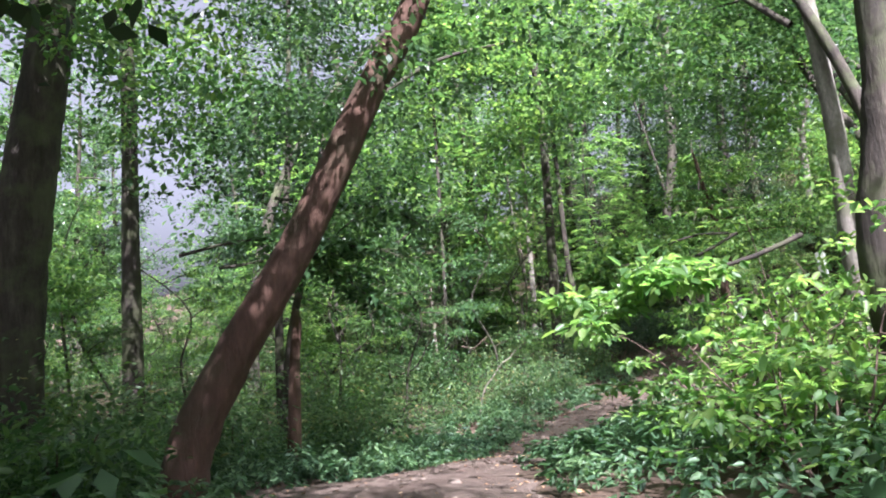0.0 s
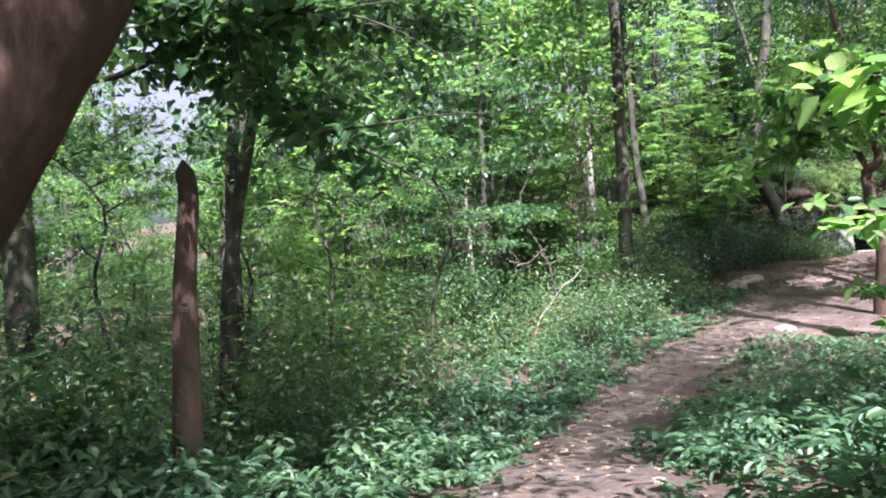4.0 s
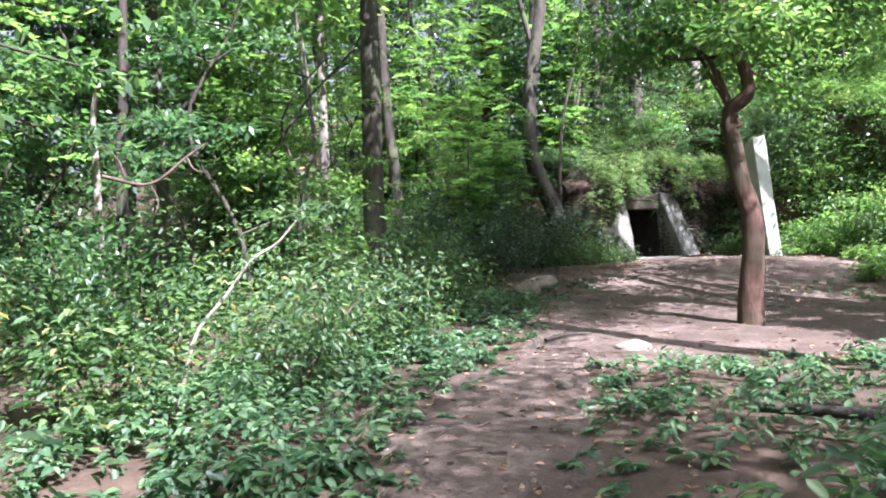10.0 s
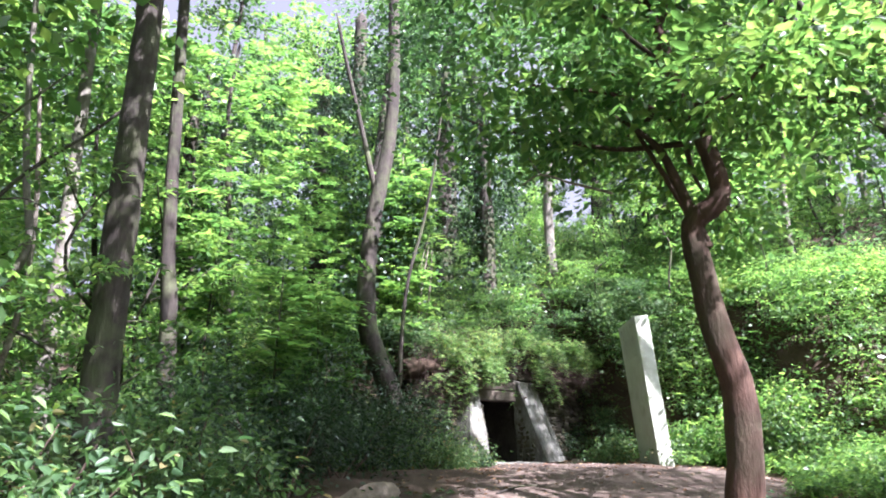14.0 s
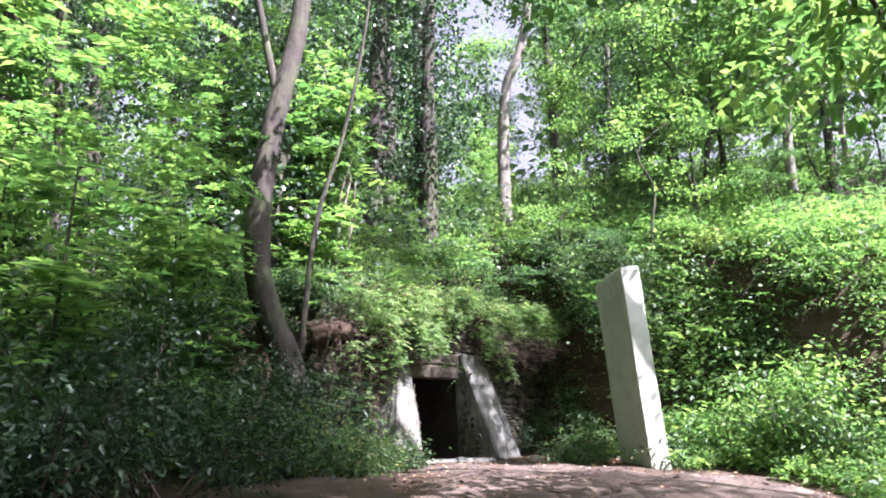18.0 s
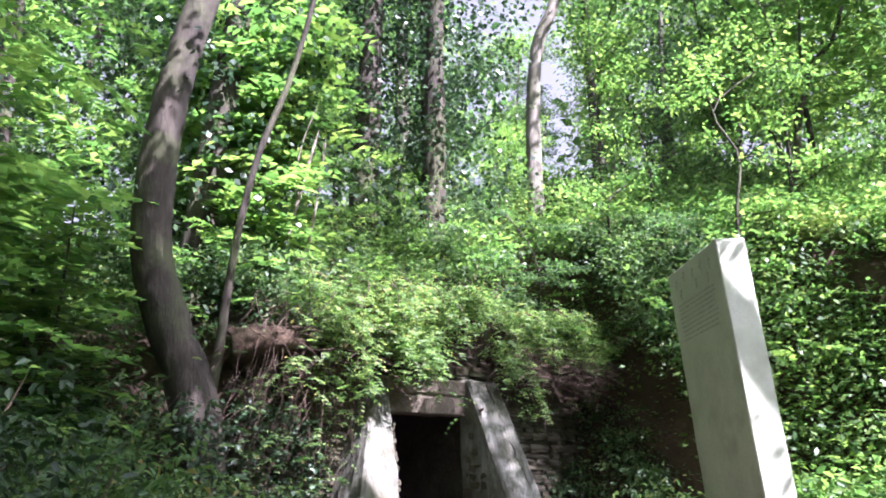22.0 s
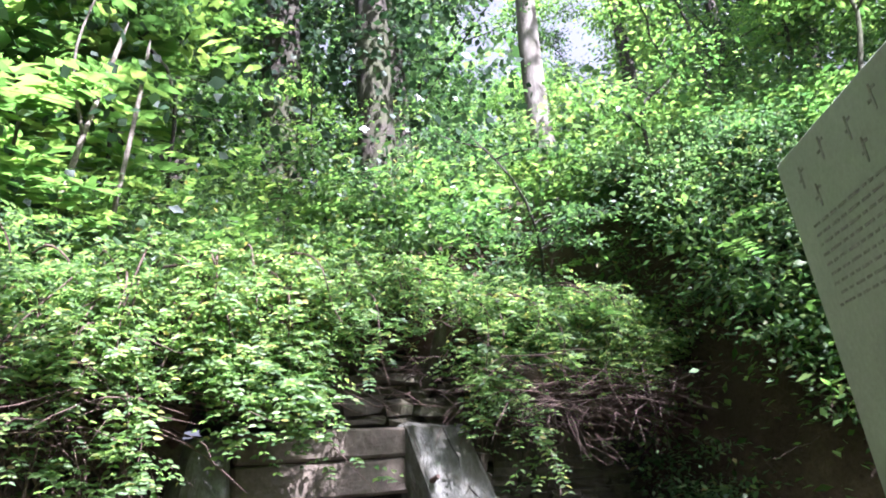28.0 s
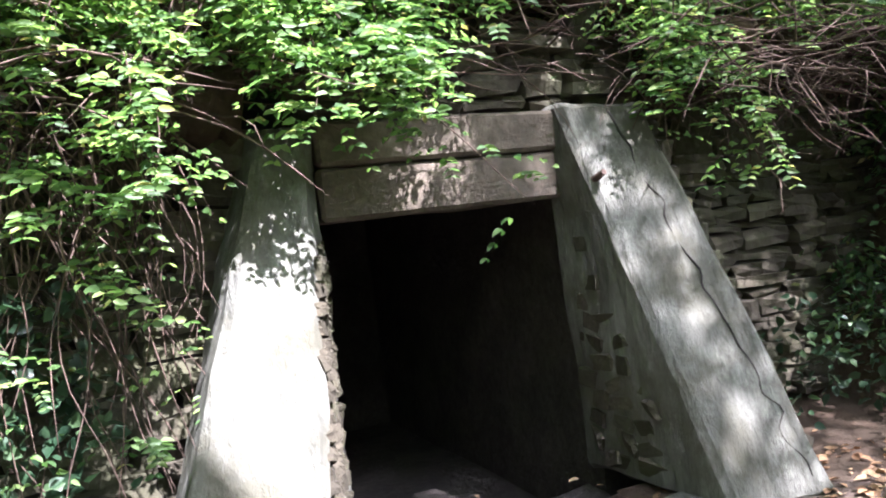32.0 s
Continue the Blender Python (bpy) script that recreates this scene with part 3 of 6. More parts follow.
trng = np.random.default_rng(11)
rows_ = []
for i in range(9):
    z, a = 2.40 - i * 0.048, 0.2 + trng.uniform(0, 0.05)
    while a < 1.16:
        b = min(1.18, a + trng.uniform(0.03, 0.1))
        rows_.append((a, b, z, z + 0.013))
        a = b + 0.022
bars(rows_, "inscription")
marks = []
for a, z in ((0.22, 2.64), (0.44, 2.68), (0.66, 2.66), (0.9, 2.69), (1.14, 2.65), (0.3, 2.51), (0.6, 2.53), (1.04, 2.52)):
    marks += [(a, a + 0.014, z - 0.06, z + 0.05), (a - 0.03, a - 0.003, z + 0.02, z + 0.033), (a + 0.017, a + 0.03 + 0.03 * trng.uniform(), z - 0.02, z - 0.006)]
bars(marks, "carved_marks")


# ---- trees ----


def limb(rng, start, heading, length, r0, sag=0.15, sides=6):
    d = unit(np.array(heading, float))
    pts = [np.array(start, float)]
    for k in range(4):
        d = unit(d + rng.normal(size=3) * 0.16 + (0, 0, sag))
        pts.append(pts[-1] + d * length / 4)
    return pts, tube(pts, r0, r0 * 0.25, sides, 10 if sides > 4 else 6, 0.08, rng)


def along(pts, n, rng, lo=0.25):
    L = curve_line(pts, 40)
    return L[(rng.uniform(lo, 1, n) * 39).astype(int)]


def tall_tree_template(seed, height, r, low, spread, bark, leaf, clusters=150, per=42, size=0.2):
    rng = np.random.default_rng(seed)
    tree = new("tree")
    lean = rng.normal(size=2) * 0.35
    pts = [(0, 0, -0.4), (rng.normal() * 0.05, rng.normal() * 0.05, height * 0.2), (lean[0] * 0.5 + rng.normal() * 0.15, lean[1] * 0.5, height * 0.5), (*lean, height * 0.8), (lean[0] * 1.3, lean[1] * 1.3, height)]
    part("trunk", tube(pts, r, r * 0.25, 12, 36, 0.12, rng, r * 0.5), bark, tree, smooth=True)
    L = curve_line(pts, 60)
    centres = []
    for i in range(11):
        k = rng.uniform(low / height, 0.97)
        s = L[int(k * 59)]
        a = i * 2.4 + rng.uniform(-0.5, 0.5)
        ln = spread * (1.15 - 0.6 * k) * rng.uniform(0.7, 1.2)
        lp, piece = limb(rng, s, (math.cos(a), math.sin(a), 0.35), ln, r * 0.38 * (1.1 - 0.6 * k))
        part("limb", piece, bark, tree, smooth=True)
        centres.append(along(lp, clusters // 11, rng) + rng.normal(size=(clusters // 11, 3)) * (0.55, 0.55, 0.35))
    part("crown", sprays(rng, np.concatenate(centres), 0.8, per, size, 0.24, 0.6, False, 0.2, 0.36), leaf, tree)
    return tree


def thicket_template(seed, height, spread, leaf, clusters=84, per=36, size=0.12, low=0.6):
    """A slender understorey tree, leafy nearly to the ground."""
    rng = np.random.default_rng(seed)
    tree = new("sapling")
    pts = [(0, 0, -0.3), (rng.normal() * 0.12, rng.normal() * 0.12, height * 0.4), (rng.normal() * 0.3, rng.normal() * 0.3, height * 0.75), (rng.normal() * 0.4, rng.normal() * 0.4, height)]
    part("stem", tube(pts, 0.045, 0.012, 6, 10, 0.06, rng), M_BARK, tree, smooth=True)
    L = curve_line(pts, 50)
    centres = []
    for i in range(9):
        k = rng.uniform(low / height, 0.98)
        a = i * 2.4 + rng.uniform(-0.4, 0.4)
        lp, piece = limb(rng, L[int(k * 49)], (math.cos(a), math.sin(a), 0.3), spread * rng.uniform(0.6, 1.2) * (1.1 - 0.4 * k), 0.016, 0.02, 3)
        part("limb", piece, M_BARK, tree, smooth=True)
        centres.append(along(lp, clusters // 9 + 1, rng, 0.15) + rng.normal(size=(clusters // 9 + 1, 3)) * (0.24, 0.24, 0.18))
    part("foliage", sprays(rng, np.concatenate(centres), 0.36, per, size, 0.24, 0.55, False, 0.2, 0.36), leaf, tree)
    return tree


TALL = [tall_tree_template(1, 16, 0.20, 5.0, 3.6, M_BARK, M_LEAF), tall_tree_template(2, 18, 0.26, 6.0, 4.2, M_BARK, M_LEAF, 170),
        tall_tree_template(3, 13, 0.14, 4.0, 3.2, M_BARK_PALE, M_LEAF_YOUNG), tall_tree_template(4, 17, 0.22, 3.5, 3.4, M_BARK, M_DARKLEAF, 190, 42)]
THICKET = [thicket_template(11, 5.5, 1.7, M_LEAF), thicket_template(12, 6.5, 1.9, M_LEAF_YOUNG, 90), thicket_template(13, 4.2, 1.5, M_LEAF_YOUNG, 72), thicket_template(14, 7.5, 2.0, M_LEAF, 100)]
for t, lab in zip(TALL, ("tall woodland tree with grey-brown bark and green crown", "large woodland tree with thick brown trunk", "slim pale-barked tree with light green crown", "dark ivy-clad tree with dense foliage")):
    tagged(t, lab, "tree", "woodland trees")
for t in THICKET:
    tagged(t, "slender young tree leafy nearly to the ground", "sapling", "understorey saplings")


def own_tree(line, r0, r1, bark, label, crown_at=(), crown=None, sides=14, flare=0.06, limbs=(), rough=0.1, name="tree", clusters=None, leaf=None, extra=None):
    """A tree whose stem follows its own line; limbs are lines with two radii."""
    rng = np.random.default_rng(int(abs(line[0][0]) * 100 + abs(line[0][1]) * 10))
    tree = tagged(new(name), label, "tree")
    tree.location = line[0]
    o = np.array(line[0], float)
    part("trunk", tube(np.array(line) - o, r0, r1, sides, max(14, int(5 * np.linalg.norm(np.array(line[-1]) - o))), rough, rng, flare), bark, tree, smooth=True)
    for lp, a, b in limbs:
        part("limb", tube(np.array(lp) - o, a, b, 8, 16, 0.08, rng), bark, tree, smooth=True)
    if crown is not None:
        for (x, y, z, turn) in crown_at:
            c = new("crown", crown)
            c.parent = tree
            lift = z if crown in FINE else max(z, line[0][2] + 0.9)
            c.matrix_basis = Matrix.Translation(Vector((x, y, lift)) - Vector(line[0])) @ pose(0, 0, 0, 0, 0, turn)
    if clusters is not None:
        part("foliage", (lambda p: (p[0] - o, p[1]))(clusters), leaf, tree)
    return tree


def crown_of(tree, name="crown"):
    return [c for c in tree.children if c.name.startswith(name)][0].data


C0, C1, C2, C3 = (crown_of(t) for t in TALL)


def fine_crown(seed, clusters, per, size, leaf, spread=2.8, low=3.5, high=10.0):
    """Crown of small leaves for the trees that stand beside the path."""
    rng = np.random.default_rng(seed)
    a, k = rng.uniform(0, 6.3, clusters), rng.uniform(0, 1, clusters)
    r = spread * np.sqrt(rng.uniform(0.03, 1, clusters)) * (1.1 - 0.5 * k)
    return fast_mesh("crown", *sprays(rng, np.stack([r * np.cos(a), r * np.sin(a), low + (high - low) * k], -1), 0.5, per, size, 0.35, 0.55), leaf)


FINE = CF, CF2 = fine_crown(5, 210, 46, 0.13, M_LEAF), fine_crown(6, 210, 46, 0.13, M_LEAF_YOUNG)


def frond_crown(seed, n, leaf, spread=2.7, low=3.2, high=9.0, size=1.0):
    """Crown of long pinnate leaves on arching stalks, in layers."""
    rng = np.random.default_rng(seed)
    a, k = rng.uniform(0, 6.3, n), rng.uniform(0, 1, n)
    r = spread * np.sqrt(rng.uniform(0.02, 1, n)) * (1.1 - 0.5 * k)
    z = low + (high - low) * np.floor(k * 9 + 0.5 * rng.normal(size=n)) / 9 + 0.12 * rng.normal(size=n)
    b = a + rng.normal(size=n) * 0.7
    return fast_mesh("crown", *fronds(rng, np.stack([r * np.cos(a), r * np.sin(a), z], -1), np.stack([np.cos(b), np.sin(b), 0.3 + 0.3 * rng.normal(size=n)], -1), size * rng.uniform(0.45, 0.85, n), 9, 0.3), leaf)


def canopy_crown(seed, spread, low, high, leaf, clusters=170, per=34, size=0.17):
    """High crown of flat, layered sprays with gaps between them."""
    rng = np.random.default_rng(seed)
    a, k = rng.uniform(0, 6.3, clusters), rng.uniform(0, 1, clusters)
    r = spread * np.sqrt(rng.uniform(0.02, 1, clusters)) * (1.05 - 0.4 * k)
    return fast_mesh("crown", *sprays(rng, np.stack([r * np.cos(a), r * np.sin(a), low + (high - low) * k], -1), 0.62, per, size, 0.22, 0.62, False, 0.12, 0.35), leaf)


CAN3 = canopy_crown(33, 1.7, 7.5, 12.0, M_LEAF, 70)
CAN, CAN2 = canopy_crown(31, 3.3, 7.5, 13.0, M_LEAF), canopy_crown(32, 2.4, 7.5, 12.0, M_LEAF_YOUNG, 100)
FR, FR2 = frond_crown(7, 520, M_LEAF_YOUNG), frond_crown(8, 460, M_LEAF_YOUNG, 2.2, 2.4, 6.5)
FINE = (CF, CF2, FR, FR2, CAN, CAN2, CAN3)


def ivy_tree(x, y, h, r, lean, label, seed):
    """A trunk wrapped in dark ivy."""
    rng = np.random.default_rng(seed)
    z = float(ground_z(x, y))
    tree = tagged(new("ivy_tree"), label, "tree")
    tree.location = (x, y, z)
    pts = [(0, 0, -0.4), (lean * 0.3, 0, h * 0.35), (lean * 0.6, 0.1, h * 0.65), (lean, 0, h)]
    part("trunk", tube(pts, r, r * 0.5, 10, 20, 0.1, rng), M_BARK, tree, smooth=True)
    c = along(pts, int(h * 19), rng, 0.05)
    part("ivy", sprays(rng, c + rng.normal(size=c.shape) * (r * 1.8 + 0.25, r * 1.8 + 0.25, 0.2), 0.45, 26, 0.11, 0.9, 0.8, False, 0.5, 0.9), M_DARKLEAF, tree)
    return tree


own_tree([(-3.1, 8.5, -0.4), (-2.88, 8.5, 0.42), (-2.35, 8.5, 1.32), (-1.64, 8.5, 2.36), (-1.11, 8.5, 3.3), (-0.58, 8.5, 4.27), (-0.01, 8.5, 5.2), (0.7, 8.6, 7.0), (1.2, 8.7, 10.0)], 0.27, 0.12, M_BARK_RED,
         "leaning tree with smooth reddish-brown bark beside the path", [(0.4, 8.6, 0.6, 40)], CF, 18, 0.05)
own_tree([(-2.2, 10.4, -0.5), (-2.13, 10.4, 0.5), (-2.09, 10.4, 1.1), (-2.03, 10.4, 1.55), (-2.05, 10.4, 1.82)], 0.085, 0.06, M_BARK_RED, "broken reddish dead trunk standing in the undergrowth", name="dead_tree", flare=0.03)
own_tree([(-6.4, 10.8, -0.6), (-6.24, 10.9, 2.1), (-5.97, 11.0, 4.2), (-5.6, 11.2, 7.0), (-5.2, 11.4, 12)], 0.5, 0.25, M_BARK, "thick shaded tree at the wood's edge", [(-5.3, 11.3, 1.5, 10)], CF2, 18)
own_tree([(8.9, 15.8, -1.4), (8.8, 15.75, 2.5), (8.77, 15.75, 4.9), (8.6, 15.8, 7.6), (8.2, 15.9, 12)], 0.26, 0.12, M_BARK_PALE, "pale-barked tree above the leafy bank", [(8.6, 15.8, 5.5, 70)], CF2)
own_tree([(4.5, 6.9, -0.6), (4.1, 6.9, 1.5), (4.2, 6.8, 2.8), (4.27, 6.75, 4.1), (4.3, 6.8, 9)], 0.2, 0.12, M_BARK, "dark tree trunk behind the sunlit bush", [(5.4, 7.4, 2.5, 10)], CF2)
own_tree([(3.82, 26.02, -1.0), (3.9, 26.02, -0.2), (3.94, 26.01, 1.3), (3.98, 26.0, 2.62), (4.02, 25.99, 4.1), (4.06, 25.98, 5.5), (4.1, 26, 9), (3.9, 26.1, 14)], 0.22, 0.12, M_BARK, "straight brown tree trunk with sun flecks", [(4.0, 26.1, 0.3, 200)], C1)
own_tree([(3.55, 29.4, -0.6), (3.6, 29.4, 1.2), (3.65, 29.4, 3), (3.7, 29.4, 6), (3.8, 29.4, 12)], 0.14, 0.07, M_BARK_PALE, "slim pale tree trunk in the wood", [(3.7, 29.4, 0.4, 250)], C2)
own_tree([(10.86, 32.5, -0.3), (10.8, 32.52, 0.9), (10.62, 32.57, 1.6), (10.38, 32.6, 2.15), (10.15, 32.62, 2.85), (10.10, 32.62, 3.6), (10.14, 32.62, 4.4), (10.24, 32.62, 5.2), (10.42, 32.62, 6.15), (10.66, 32.62, 7.2), (10.8, 32.62, 8.4), (10.85, 32.6, 9.6), (10.8, 32.5, 12.5), (10.9, 32.4, 15)], 0.27, 0.13, M_BARK,
         "bent grey-brown tree growing from the bank beside the cellar", [(12.9, 33.6, 6.0, 300)], C1, 18, 0.08, limbs=[([(10.4, 32.62, 6.0), (10.25, 32.7, 6.7), (10.05, 32.8, 7.8), (9.7, 32.9, 9.4), (9.4, 33, 11)], 0.09, 0.04)])
own_tree([(18.3, 35.64, 4.2), (18.26, 35.67, 5.0), (18.22, 35.7, 7.45), (18.34, 35.6, 9.6), (18.72, 35.25, 11.1), (19.3, 34.9, 15)], 0.2, 0.1, M_BARK_PALE, "slim grey tree on top of the bank", [(18.8, 35.2, 5.8, 340)], C0)
own_tree([(22.53, 32.6, 4.4), (22.57, 32.56, 5.36), (22.66, 32.39, 7.46), (22.81, 32.13, 8.44), (22.9, 31.96, 8.93), (23.13, 31.5, 9.58), (23.6, 31.0, 12)], 0.09, 0.035, M_BARK, "thin dark forked tree on the hillside", [(22.8, 32, 5.4, 20)], C2,
         limbs=[([(22.66, 32.39, 7.46), (22.65, 32.42, 8.26), (22.49, 32.69, 9.43), (22.24, 33.1, 10.42), (21.9, 33.6, 11.5)], 0.055, 0.022), ([(22.81, 32.13, 8.44), (22.7, 32.1, 9.2), (22.75, 32, 10.4)], 0.05, 0.02)])
own_tree([(31.2, 39.7, 9.5), (31.24, 39.65, 11), (31.3, 39.6, 13.2), (31.26, 39.6, 15.6), (31.3, 39.6, 21)], 0.2, 0.1, M_BARK, "tall dark tree high on the hillside", [(31.3, 39.6, 8, 100)], C1)
own_tree([(13.7, 42.6, 4.6), (13.98, 42.57, 7.66), (14.11, 42.53, 9.78), (14.38, 42.44, 12.25), (14.5, 42.4, 18)], 0.44, 0.25, M_BARK, "dark ivy-clad trunk behind the bank", [(14.3, 42.4, 6, 160)], C3)
own_tree([(10.74, 32.62, -0.2), (10.84, 32.62, 0.62), (10.91, 32.61, 1.44), (10.95, 32.58, 1.8), (10.98, 32.6, 2.26), (11.02, 32.6, 2.75), (11.07, 32.59, 3.32), (11.23, 32.56, 4.28), (11.56, 32.5, 5.42), (11.8, 32.3, 6.9), (12.0, 32.2, 8.5)], 0.07, 0.03, M_BARK,
         "thin crooked brown sapling against the bank", name="sapling", flare=0.02, sides=9)
own_tree([(5.25, 29.3, 0), (5.18, 29.26, 2.2), (5.08, 29.28, 4.1), (5.0, 29.3, 12)], 0.15, 0.08, M_BARK, "brown tree trunk deeper in the wood", [(4.6, 29.3, 3.5, 30)], C0)
own_tree([(0.3, 26.1, -1.0), (0.35, 26.09, 0.85), (0.45, 26.1, 2.1), (0.4, 26.09, 4.21), (0.2, 26, 12)], 0.125, 0.07, M_BARK, "forked brown tree trunk in the wood", [(0.3, 26, 0.3, 80)], C1,
         limbs=[([(0.45, 26.1, 2.2), (0.9, 26.1, 3.0), (1.5, 26.0, 4.0), (1.9, 25.9, 5.3)], 0.065, 0.03)])
own_tree([(0.0, 23.2, -1.2), (0.05, 23.23, 0.42), (0.09, 23.24, 1.85), (0.17, 23.25, 3.1), (0.3, 23.3, 9)], 0.085, 0.05, M_BARK, "slim brown tree trunk in the undergrowth", [(0.3, 23.3, -3.5, 140)], C2)
own_tree([(2.8, 27.33, -0.6), (2.87, 27.32, 1.01), (2.94, 27.31, 1.89), (3.15, 27.29, 2.48), (3.03, 27.3, 3.37), (2.93, 27.31, 4.56), (2.8, 27.3, 7.5)], 0.068, 0.03, M_BARK_PALE, "thin crooked pale trunk catching the sun", [], None, 9)
own_tree([(-4.7, 31.8, -0.3), (-4.75, 31.82, 4.0), (-4.78, 31.82, 7.0), (-4.9, 31.8, 14)], 0.22, 0.12, M_BARK_PALE, "grey tree trunk deeper in the wood", [(-4.8, 31.8, -2, 190)], C1)
own_tree([(-3.0, 30.1, -0.3), (-3.1, 30.12, 3.0), (-3.27, 30.09, 5.8), (-3.5, 30.05, 13)], 0.22, 0.12, M_BARK, "dark ivy-clad trunk in the wood", [(-3.3, 30.1, -2.5, 260)], C3)
own_tree([(-6.7, 33.4, -0.3), (-6.96, 33.29, 3.7), (-7.4, 33.15, 6.6), (-8, 33, 14)], 0.32, 0.16, M_BARK, "dark ivy-hung leaning trunk in the wood", [(-7.4, 33.1, -2, 310)], C3)
own_tree([(7.2, 41.1, 2.5), (7.13, 41.14, 5.9), (6.84, 41.18, 8.4), (6.6, 41.2, 15)], 0.29, 0.15, M_BARK_PALE, "pale thick trunk far back on the slope", [(6.8, 41.2, 1, 50)], C0)
own_tree([(27.8, 37.6, 6.5), (27.89, 37.56, 8.6), (28.16, 37.2, 13), (28.3, 37, 20)], 0.2, 0.1, M_BARK, "slender trunk on the upper hillside", [(28.2, 37.1, 5, 110)], C2)

for i, (x, y, h, r, ln) in enumerate(((15.4, 35.3, 7.5, 0.26, 0.2), (16.3, 36.6, 8.5, 0.3, -0.2), (14.5, 36.4, 8.5, 0.3, 0.3), (11.3, 38.8, 9, 0.34, 0.3), (7.3, 38.9, 9.5, 0.28, 0.4), (8.6, 39.2, 9, 0.3, -0.2), (11.0, 34.6, 9, 0.26, 0.9), (24.2, 37.0, 6.5, 0.16, 0.2), (1.6, 33.0, 9, 0.26, 0.2), (-1.8, 28.6, 8, 0.22, -0.3), (6.2, 34.2, 8, 0.26, 0.2))):
    ivy_tree(x, y, h, r, ln, "trunk thickly wrapped in dark ivy", 800 + i)

# pinnate-leaved trees catching the sun at the wood's edge and on the bank
for x, y, c, tn, h in ((4.6, 35.8, FR, 120, 10), (7.0, 33.2, FR, 200, 10), (12.6, 37.6, FR2, 60, 7), (1.0, 29.5, FR2, 300, 7), (25.0, 33.6, FR2, 90, 7), (-3.5, 24.0, FR, 150, 9)):
    z = float(ground_z(x, y))
    own_tree([(x, y, z - 0.4), (x + 0.15, y - 0.1, z + h * 0.3), (x - 0.1, y, z + h * 0.65), (x + 0.1, y + 0.1, z + h * 0.9)], 0.09, 0.03, M_BARK, "slim tree with long bright pinnate leaves", [(x, y, z, tn)], c, 10)

# unseen big trees to the south, added to shade the path and clearing
for x, y, lift, *crowns in ((3.3, -5.7, 0.5, (0, 0, C0, 60)), (-4.2, -1.5, 0.5, (0, 0, C1, 130)), (-3.6, 3.0, 0.5, (0, 0, C3, 280)), (-6.5, 15.5, 0.5, (0, 0, C0, 40)),
                          (17.4, 8.6, 2.0, (0, 0, C2, 210)), (12.6, 17.0, 1.2, (-0.2, 0.0, FR2, 20), (-1.2, 4.0, C1, 200), (-0.7, 5.8, C2, 170)), (-2.8, 1.0, 0.5, (0, 0, C3, 190)),
                          (-5.6, 4.4, 0.5, (0, 0, C3, 77)), (-6.8, 7.2, 0.5, (0, 0, C0, 10)), (15.4, 16.6, 2.0, (0, 0, C2, 33)), (0.3, -3.2, 0.5, (0, 0, C1, 310))):
    z = float(ground_z(x, y))
    own_tree([(x, y, z - 0.4), (x + 0.1, y, z + 4), (x + 0.2, y + 0.1, z + 9), (x, y + 0.2, z + 14)], 0.24, 0.1, M_BARK, "tall brown-barked tree added out of view to shade the path", [(x + a, y + b, z + lift, tn) for a, b, c, tn in crowns[:1]], crowns[0][2])
    for a, b, c, tn in crowns[1:]:
        top = (x + a, y + b, z + 10)
        own_tree([(x + 0.1 * a, y + 0.1 * b, z - 0.4), (x + 0.35 * a, y + 0.4 * b, z + 5), top, (x + a, y + b, z + 14)], 0.18, 0.08, M_BARK, "tall slim tree added to shade the clearing", [(x + a, y + b, z + lift, tn)], c)

# added tall trees: upper limbs reach over path and wood to block sun
for x, y, tx, ty, c, tn in ((9.3, 14.6, 5.9, 19.4, CAN2, 20), (-5.4, 21.0, 3.6, 22.6, CAN2, 250), (-7.5, 5.5, -2.6, 6.8, CAN, 330), (8.6, -3.6, 6.2, -1.9, CAN2, 90), (11.8, 9.6, 6.4, 10.8, CAN2, 140), (12.6, 4.8, 7.6, 6.2, CAN2, 20), (17.9, 23.6, 10.0, 28.7, CAN3, 60), (13.6, 13.4, 8.6, 21.6, CAN3, 180), (-3.6, -0.6, -0.9, 2.8, CAN2, 210)):
    z = float(ground_z(x, y))
    mid = (0.7 * x + 0.3 * tx, 0.7 * y + 0.3 * ty)
    own_tree([(x, y, z - 0.4), (x + 0.1, y, z + 3), (0.9 * x + 0.1 * tx, 0.9 * y + 0.1 * ty, z + 6.5), (*mid, z + 9.5), (0.45 * x + 0.55 * tx, 0.45 * y + 0.55 * ty, z + 12)], 0.2, 0.07, M_BARK, "tall tree added to shade the wood from above",
             [(tx, ty, -0.5, tn)], c, limbs=[([(*mid, z + 8.5), (0.35 * x + 0.65 * tx, 0.35 * y + 0.65 * ty, 9.3), (tx, ty, 10.0)], 0.09, 0.03)])

# a low-crowned tree behind the leaning one
CFS = fine_crown(10, 115, 36, 0.16, M_LEAF, 1.7, 8.2, 15.0)
CFD = fine_crown(9, 115, 46, 0.12, M_LEAF, 2.2, 2.4, 6.4)
CFE = fine_crown(12, 130, 44, 0.12, M_DARKLEAF, 2.0, 5.2, 9.6)
FINE = (CF, CF2, FR, FR2, CFD, CFE, CFS, CAN, CAN2, CAN3)
own_tree([(-3.0, 13.4, -1.4), (-2.8, 13.4, 1.0), (-2.3, 13.3, 3.0), (-1.8, 13.2, 5.2)], 0.1, 0.04, M_BARK, "low-crowned shady tree behind the leaning tree", [(-1.7, 13.2, -0.6, 0)], CFD, 10)
